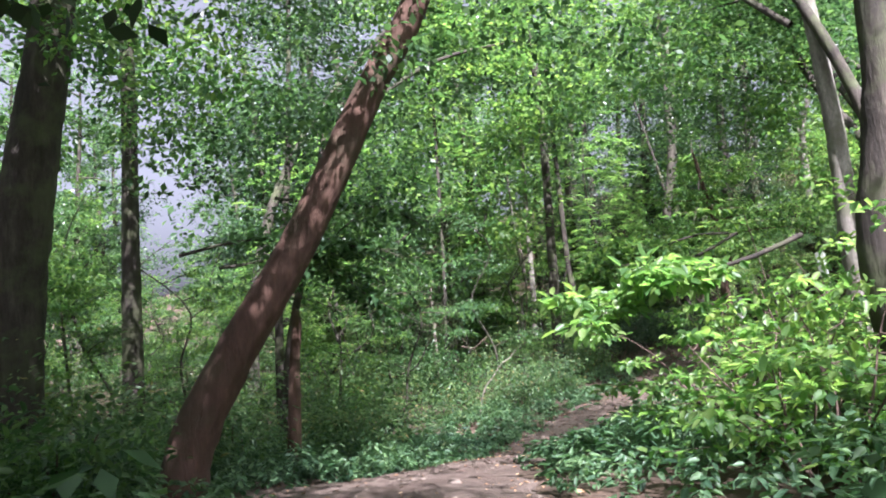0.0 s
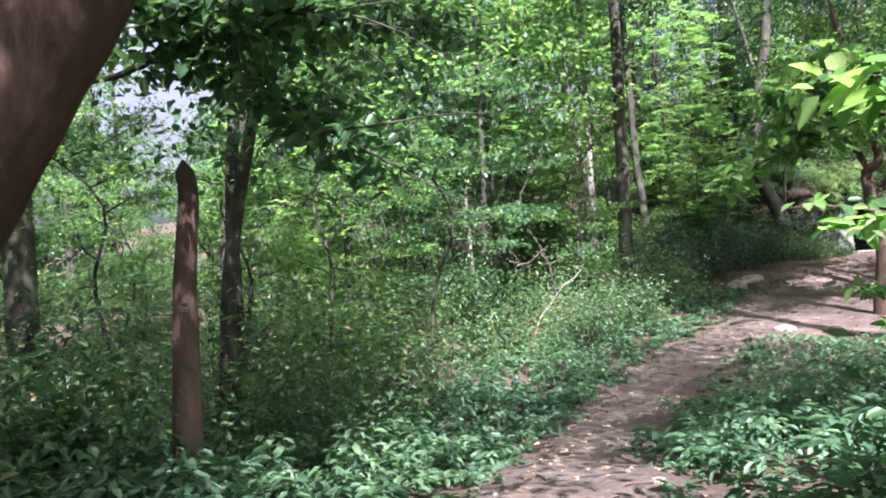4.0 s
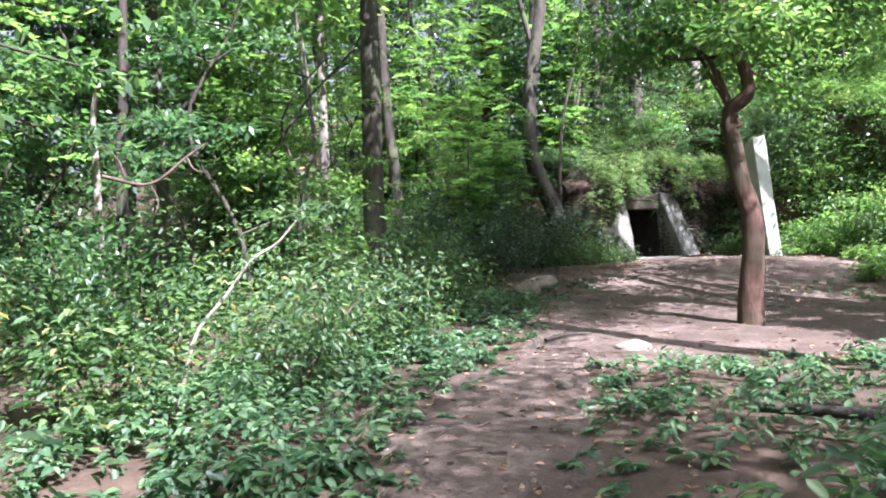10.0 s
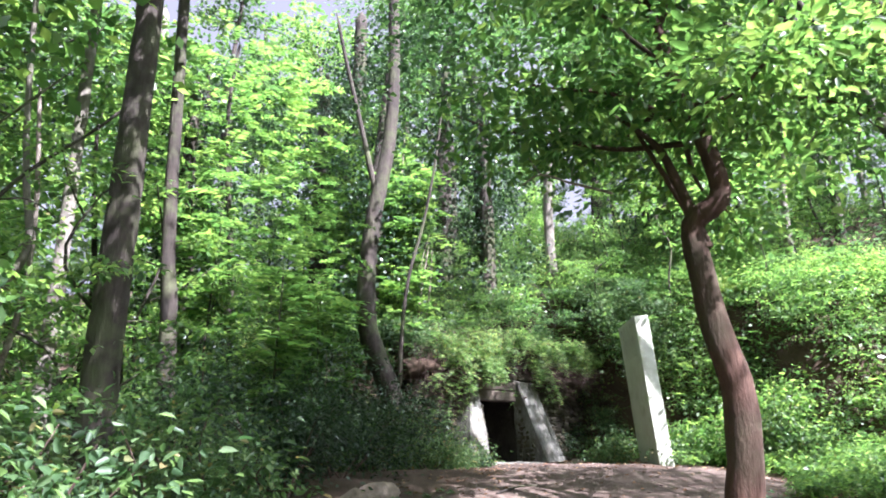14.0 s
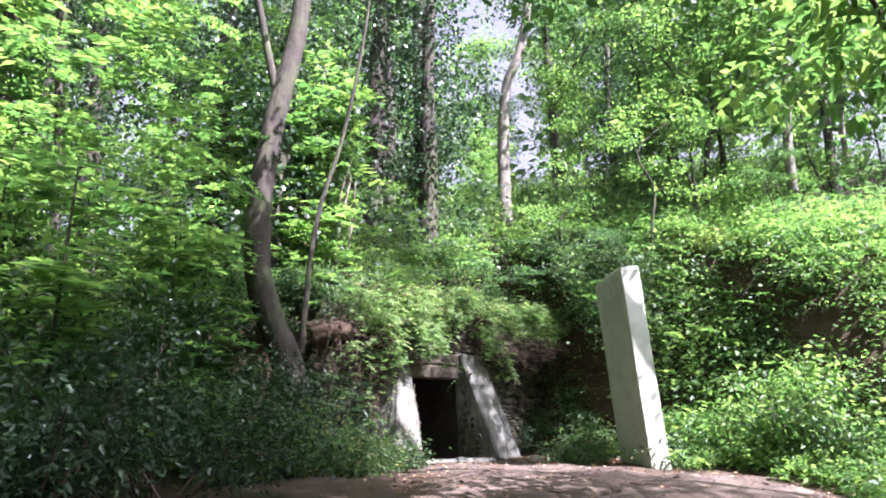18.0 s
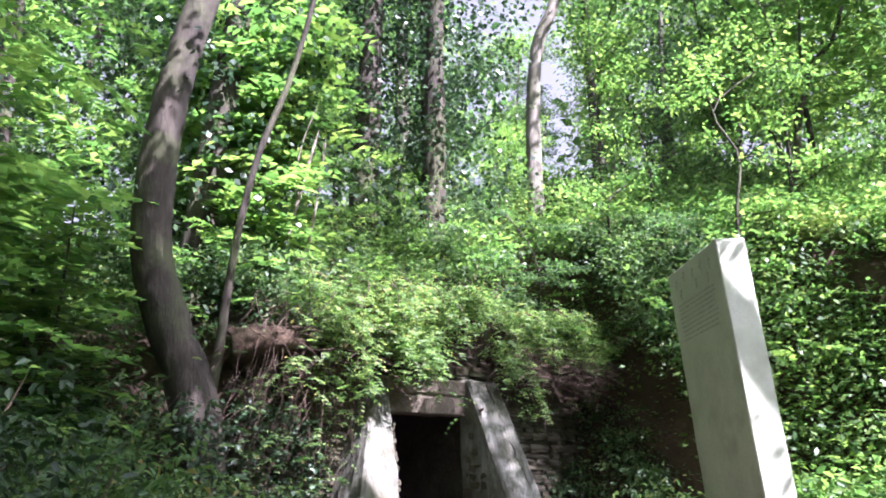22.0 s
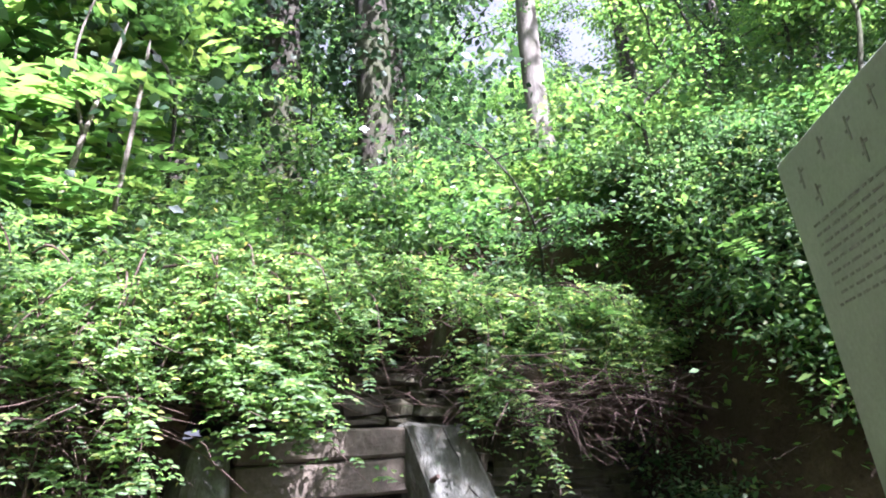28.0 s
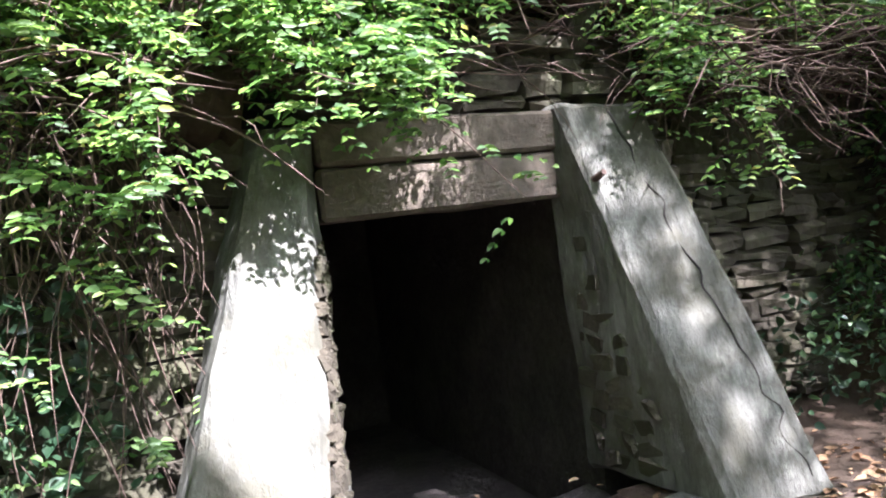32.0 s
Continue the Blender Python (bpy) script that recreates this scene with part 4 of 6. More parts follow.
# added tree; its dark leaf colour stands in for shade on the crown
own_tree([(-3.4, 15.2, -1.4), (-3.3, 15.2, 2.0), (-2.9, 15.1, 5.0), (-2.6, 15.0, 9.0)], 0.11, 0.04, M_BARK, "tree in the shaded wood, shade put into its dark leaf colour", [(-2.6, 15.0, -0.6, 0)], CFE, 10)

# unseen tree leaning over the clearing's east side, added to shade the cellar
own_tree([(20.4, 21.9, -0.6), (20.0, 22.2, 2.5), (18.9, 23.3, 6.5), (17.2, 25.0, 10.5), (16.95, 25.9, 14)], 0.2, 0.08, M_BARK, "tall brown-barked tree added to shade the cellar's east side", [(17.9, 25.5, 0.6, 75)], CAN2)

# an added small-crowned tree, there so its top shades the hollow beside the cellar
own_tree([(16.4, 22.9, -1.2), (16.0, 23.1, 3.0), (15.0, 23.8, 6.5), (13.5, 24.5, 10.0), (13.2, 24.5, 15.5)], 0.12, 0.04, M_BARK, "slim tree added to shade the hollow by the cellar", [(13.2, 24.5, -0.4, 0)], CFS, 10)

# unseen slim leaning tree, added so its crown shades the bank above the cellar
own_tree([(19.3, 21.6, -0.6), (18.9, 22.2, 3.0), (17.6, 24.8, 6.8), (15.8, 28.0, 9.5), (15.3, 29.1, 15.0)], 0.12, 0.04, M_BARK, "slim tree added out of view to shade the bank", [(15.3, 29.2, 0.2, 140)], CFS, 10)

# the crooked tree in the clearing
SAP = [(8.42, 21.87, -1.25), (8.43, 21.87, -0.76), (8.48, 21.81, -0.08), (8.49, 21.8, 0.47), (8.41, 21.89, 1.0), (8.37, 21.95, 1.6), (8.36, 21.96, 2.0)]
SAP_R = [(8.36, 21.96, 1.98), (8.52, 21.76, 2.22), (8.48, 21.78, 2.65), (8.36, 21.95, 3.4), (8.2, 22.12, 4.5), (8.0, 22.3, 6.0)]
SAP_L = [(8.34, 21.97, 1.98), (8.3, 22.02, 2.36), (8.16, 22.12, 2.8), (7.9, 22.4, 3.2)]
crng = np.random.default_rng(77)
_lp, _pc = [], []
for a, k in ((0.2, 2.9), (1.1, 3.3), (2.0, 2.8), (2.9, 3.0), (3.6, 3.5), (4.4, 2.9), (5.2, 3.2), (5.9, 3.7), (0.8, 4.3), (3.0, 4.4), (5.0, 4.8), (1.8, 5.0)):
    p, piece = limb(crng, (8.35, 21.95, k), (math.cos(a), math.sin(a), 0.12), crng.uniform(1.7, 2.9), 0.03, 0.03, 5)
    _lp.append(p)
    _pc.append((p, 0.032, 0.008))
_cl = np.concatenate([along(p, 26, crng, 0.2) + crng.normal(size=(26, 3)) * (0.28, 0.28, 0.16) for p in _lp])
own_tree(SAP + SAP_R[1:], 0.165, 0.055, M_BARK_RED, "crooked forked tree with brown bark standing in the clearing", sides=16, flare=0.05,
         limbs=[([(8.42, 21.9, 1.75)] + SAP_L[1:], 0.075, 0.015), ([(8.36, 21.97, 2.05), (8.2, 22.1, 2.5), (8.05, 22.3, 3.1), (7.9, 22.4, 3.8)], 0.035, 0.012)] + _pc,
         clusters=sprays(crng, _cl, 0.42, 30, 0.125, 0.28, 0.55, True), leaf=M_LEAF_YOUNG)

# woodland round about, kept off the trodden ground
wrng = np.random.default_rng(3)
OWN = np.array([o.location[:2] for o in scene.objects if o.parent is None and o.name.startswith(("tree", "sapling", "dead_tree")) and tuple(o.location[:2]) != (0, 0)])


def scatter(rng, n, box, clear, gap, keep=None):
    out = []
    for _ in range(n * 40):
        x, y = rng.uniform(box[0], box[1]), rng.uniform(box[2], box[3])
        if trod_distance(np.array([x]), np.array([y]))[0] > -clear or (keep and not keep(x, y)):
            continue
        if any((x - a) ** 2 + (y - b) ** 2 < gap * gap for a, b in out):
            continue
        out.append((x, y))
        if len(out) == n:
            break
    return out


def open_view(x, y):
    """Gaps in the wood: north-west of the path's start, and north-east over the bank."""
    a, b = np.degrees(np.arctan2(x, y - 4.0)), np.degrees(np.arctan2(x - 11.0, y - 26.5))
    return ((a > -25.5) & (a < -20) & (np.hypot(x, y - 4) > 15)) | ((b > 39.5) & (b < 44.5) & (np.hypot(x - 11, y - 26.5) > 11))


def far_from_own(d):
    return lambda x, y: ((OWN - (x, y)) ** 2).sum(1).min() > d * d and not (9 < x < 19 and 26 < y < 37) and not (6.3 < x < 13 and 28 < y < 39.5)


first = set()
for x, y in scatter(wrng, 66, (-26, 40, -14, 56), 5.5, 3.6, lambda x, y: far_from_own(2.5)(x, y) and not open_view(x, y) and not (-16 < x < 8 and 8 < y < 34) and not (1 < x < 23 and -10 < y < 28)):
    k = wrng.choice(4, p=(0.34, 0.26, 0.24, 0.16))
    m = pose(x, y, float(ground_z(x, y)), wrng.normal() * 2, wrng.normal() * 2, wrng.uniform(0, 360)) @ Matrix.Scale(wrng.uniform(0.8, 1.2), 4)
    s = m.to_scale()[0]
    if k in first:
        t = copy_thing(TALL[k], m)
        t.scale = (s, s, s)
    else:
        first.add(k)
        TALL[k].matrix_basis = m
first = set()
for x, y in scatter(wrng, 130, (-19, 33, 8, 50), 2.4, 1.6, lambda x, y: far_from_own(1.0)(x, y) and not open_view(x, y)):
    if (14 < x < 25 or 5 < x < 12) and 14 < y < 31 and x > 0.45 * y - 4:
        continue
    if x < 7 and 10 < y < 27 and trod_distance(np.array([x]), np.array([y]))[0] > -3.6:
        continue
    k = int(wrng.integers(4))
    s = wrng.uniform(0.7, 1.15)
    m = pose(x, y, float(ground_z(x, y)), wrng.normal() * 3, wrng.normal() * 3, wrng.uniform(0, 360))
    if k in first:
        t = copy_thing(THICKET[k], m)
    else:
        first.add(k)
        t = THICKET[k]
        t.matrix_basis = m
    t.scale = (s, s, s)


# low thickets in the gap north-west of the path's start
for i, (x, y) in enumerate(((-7.6, 21.5), (-9.2, 25.2), (-10.6, 27.0), (-12.4, 33.0), (-14.6, 36.5), (-11.6, 30.2))):
    t = copy_thing(THICKET[i % 4], pose(x, y, float(ground_z(x, y)), 0, 0, 71.0 * i))
    t.scale = (0.62, 0.62, 0.4)


# slender dark-stemmed saplings with flat layers of leaves, in the wood west of the path
def layered_template(seed, height, leaf, layers=9):
    rng = np.random.default_rng(seed)
    tree = tagged(new("sapling"), "thin dark-stemmed sapling with flat layers of leaves", "sapling", "layered saplings")
    pts = [(0, 0, -0.3)] + [(rng.normal() * 0.16 * k, rng.normal() * 0.16 * k, height * k / 4) for k in range(1, 5)]
    part("stem", tube(pts, 0.042, 0.012, 6, 16, 0.08, rng), M_BARK, tree, smooth=True)
    L = curve_line(pts, 50)
    cs = []
    for i in range(layers):
        k = rng.uniform(0.2, 0.98)
        a = i * 2.4 + rng.uniform(-0.5, 0.5)
        lp, piece = limb(rng, L[int(k * 49)], (math.cos(a), math.sin(a), 0.35), rng.uniform(0.7, 1.7), 0.017, -0.05, 4)
        part("limb", piece, M_BARK, tree, smooth=True)
        cs.append(along(lp, 9, rng, 0.3) + rng.normal(size=(9, 3)) * (0.2, 0.2, 0.03))
    part("foliage", sprays(rng, np.concatenate(cs), 0.3, 20, 0.11, 0.14, 0.5, False, 0.12, 0.3), leaf, tree)
    return tree


LAYERED = [layered_template(71, 4.6, M_LEAF_YOUNG), layered_template(72, 6.0, M_LEAF, 12), layered_template(73, 3.4, M_LEAF_YOUNG, 7)]
first = set()
for x, y in scatter(wrng, 36, (-12, 8.5, 15, 34), 3.0, 1.6, lambda x, y: far_from_own(0.6)(x, y) and x < 0.45 * y - 4.2):
    k = int(wrng.integers(3))
    m = pose(x, y, float(ground_z(x, y)), wrng.normal() * 5, wrng.normal() * 5, wrng.uniform(0, 360))
    if k in first:
        copy_thing(LAYERED[k], m)
    else:
        first.add(k)
        LAYERED[k].matrix_basis = m

for i, (x, y) in enumerate(((14.6, 34.6), (16.4, 34.3), (17.6, 33.2), (19.3, 33.5), (20.5, 31.6), (15.4, 36.0), (21.4, 34.6), (13.2, 35.3), (11.9, 35.6), (18.7, 31.3), (20.0, 29.4), (22.3, 29.8), (24.0, 35.4), (17.0, 36.4))):
    t = copy_thing(LAYERED[i % 3], pose(x, y, float(ground_z(x, y)), wrng.normal() * 6, wrng.normal() * 6, 47.0 * i))
    t.scale = (0.55 + 0.09 * (i % 5),) * 3

# ---- undergrowth ----
urng = np.random.default_rng(8)


def plants(rng, n, box, lo, hi, height, per, size, near, width=0.5, low=0.15, where=None, tall=None):
    """Low leafy plants between lo and hi metres outside the trodden ground."""
    x, y = rng.uniform(box[0], box[1], n), rng.uniform(box[2], box[3], n)
    d = -trod_distance(x, y)
    ok = (d > lo + 0.12 * rng.normal(size=n)) & (d < hi)
    if where is not None:
        ok &= where(x, y)
    x, y, d = x[ok], y[ok], d[ok]
    h = height * rng.uniform(0.55, 1.25, len(x)) * np.clip(0.35 + 0.4 * d, 0.35, 1.0)
    if tall is not None:
        h = h * tall(x, y)
    z = ground_z(x, y)
    b = np.repeat(np.stack([x, y, z], -1), per, 0)
    hh = np.repeat(h, per)
    k = rng.uniform(low, 1, len(b)) ** 0.7
    a = rng.uniform(0, 2 * np.pi, len(b))
    out = np.stack([np.cos(a), np.sin(a), np.zeros_like(a)], -1)
    pos = b + out * (hh * 0.32 * rng.uniform(0.1, 1, len(b)))[:, None] + np.array((0, 0, 1.0)) * (hh * k)[:, None]
    L = size * rng.uniform(0.55, 1.2, len(b)) * np.repeat(rng.uniform(0.7, 1.25, len(x)), per)
    return leaves(pos, out + rng.normal(size=b.shape) * 0.35 + (0, 0, -0.2), np.array((0, 0, 1.0)) + rng.normal(size=b.shape) * 0.3, L, L * width, near)


def patches(x, y):
    """Uneven growth: knee-high gaps between taller clumps."""
    k = np.sin(1.3 * x + 0.8 * y) * np.sin(0.9 * y - 0.5 * x + 1.2) + 0.6 * np.sin(2.9 * x - 1.7 * y) * np.sin(2.3 * y + 1.1 * x)
    return 0.72 + 0.68 * np.clip(k, -1, 1)


def not_wall(x, y):
    return ~((x > 10.8) & (x < 17.3) & (y > 30.6) & (y < 34.2)) & ~((x > 14.2) & (x < 15.9) & (y > 28.3) & (y < 30.5))


def thinning(x, y):
    """Growth that thins out towards the eastern and southern edges of the bank."""
    share = np.minimum(24.6 - x, y - 17.4) / 2.6
    return not_wall(x, y) & (np.abs(np.sin(12.9898 * x + 78.233 * y) * 437.58) % 1.0 < share)


def west(x, y):
    return (x < np.interp(y, WAY[:, 1], WAY[:, 0])) & ~((x > 5.4) & (x < 9.8) & (y > 25.6) & (y < 31.2))


for piece, mat, lab in (
        (plants(urng, 6000, (-4, 8, 9, 30), 0.0, 2.6, 0.5, 22, 0.10, True, 0.6, where=west, tall=patches), M_HERB, "broad-leaved green herbs along the path's edge"),
        (plants(urng, 1700, (1.2, 11, 8, 20.5), 0.0, 4.0, 0.42, 15, 0.095, True, 0.6, where=lambda x, y: ~west(x, y), tall=patches), M_HERB, "low broad-leaved herbs beside the trodden earth"),
        (plants(urng, 2300, (-8, 7, 1, 16), 0.0, 5.5, 0.6, 18, 0.12, True, 0.5), M_HERB, "green undergrowth at the start of the path"),
        (plants(urng, 5600, (-9, 10, 9, 33), 0.8, 8.0, 1.6, 28, 0.1, True, 0.5, where=lambda x, y: west(x, y) & (patches(x, y) > 0.42), tall=patches), M_SHRUB, "waist-high tangled green undergrowth in the wood"),
        (plants(urng, 4400, (-26, 10, 10, 50), 5.0, 40.0, 1.6, 22, 0.16, False, 0.55, tall=patches), M_LEAF, "dense green undergrowth deeper in the wood"),
        (plants(urng, 7800, (13.5, 24.6, 17.4, 35), 0.0, 12.0, 0.8, 22, 0.115, False, 0.5, where=thinning), M_LEAF_YOUNG, "leafy green bank beside the memorial slab"),
        (plants(urng, 2600, (15.5, 29, 32.5, 41), 0.0, 40.0, 1.5, 24, 0.11, False, 0.5, where=lambda x, y: not_wall(x, y) & (patches(1.4 * x, 1.4 * y) > 0.5), tall=lambda x, y: patches(1.4 * x, 1.4 * y)), M_SHRUB, "leafy scrub in clumps on the near hillside"),
        (plants(urng, 2600, (-2, 14, 9, 27), -0.35, 0.45, 0.2, 9, 0.085, True, 0.6), M_HERB, "small herbs straggling over the path's edges"),
        (plants(urng, 4200, (-30, 44, -24, 12), 1.5, 60.0, 0.9, 9, 0.26, False, 0.55), M_LEAF, "scattered green undergrowth under the trees behind"),
        (plants(urng, 2600, (10, 44, 4, 34), 2.5, 60.0, 0.9, 9, 0.24, False, 0.55, where=lambda x, y: not_wall(x, y) & (x > 13 + 0.2 * (34 - y))), M_LEAF, "scattered green undergrowth east of the clearing"),
        (plants(urng, 520, (18.4, 21.6, 29.2, 32.0), 0.0, 40.0, 0.5, 24, 0.1, False, 0.45), M_SUNLIT_LEAF, "grass and herbs on the slope's edge, coloured pale for sunlight"),
        (plants(urng, 700, (6.8, 10.2, 35.8, 39.2), 0.0, 40.0, 0.45, 22, 0.1, False, 0.45), M_SUNLIT_LEAF, "green plants in a glade behind the bent tree, coloured pale for sunlight"),
        (plants(urng, 3600, (7, 40, 33.4, 54), 0.0, 40.0, 1.2, 22, 0.15, False, 0.5, where=not_wall), M_LEAF_YOUNG, "green scrub covering the hillside")):
    tagged(part("undergrowth", piece, mat), lab, "undergrowth", kind="stuff")


def shrub(x, y, w, h, n, size, leaf, label, seed, z=None, near=True, name="bush", flat=0.7, stems=9, stemmat=None):
    rng = np.random.default_rng(seed)
    ob = tagged(new(name), label, "bush")
    ob.location = (x, y, float(ground_z(x, y)) if z is None else z)
    ends = []
    for i in range(stems):
        a = rng.uniform(0, 6.3)
        p, piece = limb(rng, (rng.normal() * 0.1 * w, rng.normal() * 0.1 * w, -0.1), (math.cos(a) * w * 0.8, math.sin(a) * w * 0.8, h * 0.9), math.hypot(w, h) * rng.uniform(0.6, 0.95), 0.02, -0.03, 5)
        part("stem", piece, stemmat or M_TWIG, ob, smooth=True)
        ends.append(along(p, n // stems, rng, 0.35) + rng.normal(size=(n // stems, 3)) * (0.16 * w, 0.16 * w, 0.1 * h))
    V, F = sprays(rng, np.concatenate(ends), 0.3, 30, size, flat, 0.55, near, 0.2, 0.6)
    V, F = off_way((V + np.array(ob.location), F), 0.95, 2 if near else 1)
    part("foliage", (V - np.array(ob.location), F), leaf, ob)
    return ob


def hazel(x, y, h, label, seed, w=1.0):
    """A bush of many stems that hold broad leaves in flat layers."""
    rng = np.random.default_rng(seed)
    ob = tagged(new("bush"), label, "bush")
    ob.location = (x, y, float(ground_z(x, y)))
    cs = []
    for i in range(11):
        a = i * 2.4 + rng.uniform(-0.4, 0.4)
        p, piece = limb(rng, (rng.normal() * 0.08, rng.normal() * 0.08, -0.1), (math.cos(a) * 0.45 * w, math.sin(a) * 0.45 * w, 1), h * rng.uniform(0.6, 1.1), 0.018, -0.06, 5)
        part("stem", piece, M_TWIG, ob, smooth=True)
        for e in along(p, 5, rng, 0.3):
            b = a + rng.normal() * 0.9
            q, tw = limb(rng, e, (math.cos(b), math.sin(b), 0.15), rng.uniform(0.4, 0.9) * w, 0.007, -0.05, 3)
            part("twig", tw, M_TWIG, ob)
            cs.append(along(q, 5, rng, 0.25))
    V, F = sprays(rng, np.concatenate(cs), 0.17, 7, 0.115, 0.16, 0.62, True, 0.12, 0.3)
    V, F = off_way((V + np.array(ob.location), F), 0.95, 2)
    part("foliage", (V - np.array(ob.location), F), M_SUNLIT_BROADLEAF, ob)
    return ob


for i, (x, y, h) in enumerate(((3.1, 6.3, 2.0), (4.1, 7.6, 2.5), (5.2, 6.9, 2.7), (3.4, 8.9, 1.9), (4.9, 9.4, 3.2), (6.4, 8.9, 3.6), (4.6, 10.9, 2.8))):
    hazel(x, y, h, "sunlit bush with broad bright green leaves in flat layers", 860 + i, 1.15)
shrub(1.7, 20.1, 0.7, 1.6, 70, 0.08, M_SHRUB, "feathery green bush in the tall undergrowth", 44)
shrub(0.2, 20.6, 0.9, 1.7, 80, 0.09, M_LEAF, "shaded bush in the tall undergrowth", 45)
shrub(-0.6, 22.9, 1.0, 2.2, 90, 0.1, M_LEAF, "tall shaded bush in the wood", 46)
shrub(2.9, 22.2, 0.9, 1.5, 80, 0.08, M_SHRUB, "green bush at the edge of the wood", 47)
shrub(4.6, 24.9, 0.9, 1.4, 80, 0.08, M_SHRUB, "feathery green bush beside the clearing", 48)
shrub(-2.4, 18.4, 1.1, 1.5, 90, 0.1, M_LEAF, "dark green bush among tangled undergrowth", 49)
shrub(12.1, 31.35, 0.45, 0.4, 60, 0.06, M_SHRUB, "low leafy plant before the sunlit cheek wall", 56)
shrub(11.2, 31.1, 0.8, 0.6, 110, 0.065, M_SHRUB, "low green bush at the foot of the wall", 57)
shrub(10.4, 30.6, 0.8, 0.6, 110, 0.065, M_SHRUB, "low spreading green bush beside the clearing", 58)
shrub(15.35, 28.75, 0.5, 0.45, 50, 0.07, M_SHRUB, "low leafy plant growing against the memorial slab", 50)
shrub(14.75, 30.2, 0.4, 0.4, 40, 0.07, M_SHRUB, "small leafy plant at the foot of the slab", 51)
shrub(15.9, 30.9, 0.6, 0.7, 60, 0.08, M_SHRUB, "leafy plant before the retaining wall", 52)
shrub(16.6, 28.6, 0.9, 0.9, 90, 0.11, M_LEAF_YOUNG, "sunlit broad-leaved bush on the bank", 53)
shrub(9.5, 32.4, 1.0, 1.3, 130, 0.07, M_DARKLEAF, "dark evergreen bush at the foot of the bent tree", 54)
shrub(10.0, 33.6, 0.9, 1.0, 90, 0.08, M_SHRUB, "green bush on the bank beside the bent tree", 55)
shrub(17.2, 27.6, 1.1, 2.0, 80, 0.12, M_LEAF_YOUNG, "light green bush near the start of the path", 33)
for i, (x, y, w, h, k) in enumerate(((7.7, 28.6, 1.5, 2.1, 230), (6.3, 27.0, 1.2, 1.7, 170), (8.9, 30.0, 1.2, 1.3, 160), (5.4, 28.8, 1.4, 2.3, 190), (7.0, 30.4, 1.3, 2.1, 180), (9.9, 31.3, 0.9, 0.9, 110))):
    shrub(x, y, w, h, k, 0.07, M_SHRUB if y > 29.5 else M_DARKLEAF, "dense green bush at the edge of the clearing" if y > 29.5 else "dense dark evergreen bush beside the clearing", 700 + i)
shrub(9.2, 30.3, 1.1, 1.1, 110, 0.07, M_SHRUB, "low green bush at the foot of the bank", 36)
shrub(-3.6, 7.0, 1.3, 1.3, 110, 0.11, M_LEAF, "shaded green bush beside the leaning tree", 37)
shrub(-3.4, 11.8, 1.4, 1.4, 110, 0.1, M_LEAF, "green bush in the undergrowth", 38)
shrub(-1.8, 14.5, 1.5, 1.1, 120, 0.09, M_SHRUB, "low tangled green bush near the path", 39)
shrub(17.2, 27.6, 1.3, 1.0, 110, 0.1, M_SHRUB, "sunlit leafy bush on the bank", 40)

# ---- the overgrown bank above the cellar ----
hrng = np.random.default_rng(17)
n = 1500
x = hrng.uniform(8.0, 17.3, n)
y = 33.0 + 3.4 * hrng.uniform(0, 1, n) + 0.156 * (x - 13.1)
y = np.where(x < 11.7, np.maximum(y, 33.35), y)
lump = 0.5 + 0.5 * np.sin(1.9 * x + 0.6) * np.sin(1.4 * y + 1.1 * x)
crest = np.stack([x, y, np.maximum(ground_z(x, y), 2.1) + hrng.uniform(0.0, 1.0, n) * (0.35 + 0.85 * lump)], -1)
# evenly over the slope's face, steep or not
x, y = hrng.uniform(15.2, 24.0, 12000), hrng.uniform(24.0, 35.5, 12000)
steep = np.hypot(ground_z(x + 0.1, y) - ground_z(x - 0.1, y), ground_z(x, y + 0.1) - ground_z(x, y - 0.1)) / 0.2
ok = (hrng.uniform(size=12000) < 0.15 * np.sqrt(1 + steep ** 2)) & (ground_z(x, y) > 0.25) & ~((x < 17.6) & (y > 29.8) & (ground_z(x, y) < 1.5))
x, y = x[ok], y[ok]
out = hrng.uniform(0.0, 0.45, len(x))
slope = np.stack([x - 0.5 * out, y - 0.7 * out, ground_z(x, y) + out * (0.7 + 0.8 * np.sin(1.8 * x) * np.sin(1.5 * y))], -1)
# thick growth on the steep face behind the lintel and over the wall's top
u, v = hrng.uniform(-1.6, 3.8, 620), hrng.uniform(0.1, 1.0, 620)
face = np.array([DOOR @ Vector((a, b, 1.75 + 1.5 * b + c)) for a, b, c in zip(u, v, hrng.uniform(0, 0.5, 620))])
seat = crest[hrng.integers(0, len(crest), 190)]
rise = hrng.uniform(0.0, 0.55, 190)
crest = np.repeat(seat, 8, 0) + hrng.normal(size=(1520, 3)) * (0.3, 0.3, 0.14) + np.stack([np.zeros(1520), np.zeros(1520), np.repeat(rise, 8)], -1)
crest = crest[(crest[:, 1] > 32.95 + 0.156 * (crest[:, 0] - 13.1)) & ((crest[:, 0] > 11.6) | (crest[:, 1] > 33.1))]
def gaps(c, k):
    """Keeps growth in clumps with dark hollows between."""
    w = np.sin(3.1 * c[:, 0] + 1.3 * c[:, 2]) * np.sin(2.7 * c[:, 1] - 2.2 * c[:, 2] + 0.7) + 0.7 * np.sin(6.3 * c[:, 0] - 4.1 * c[:, 1] + 2.0 * c[:, 2])
    return c[w > k]


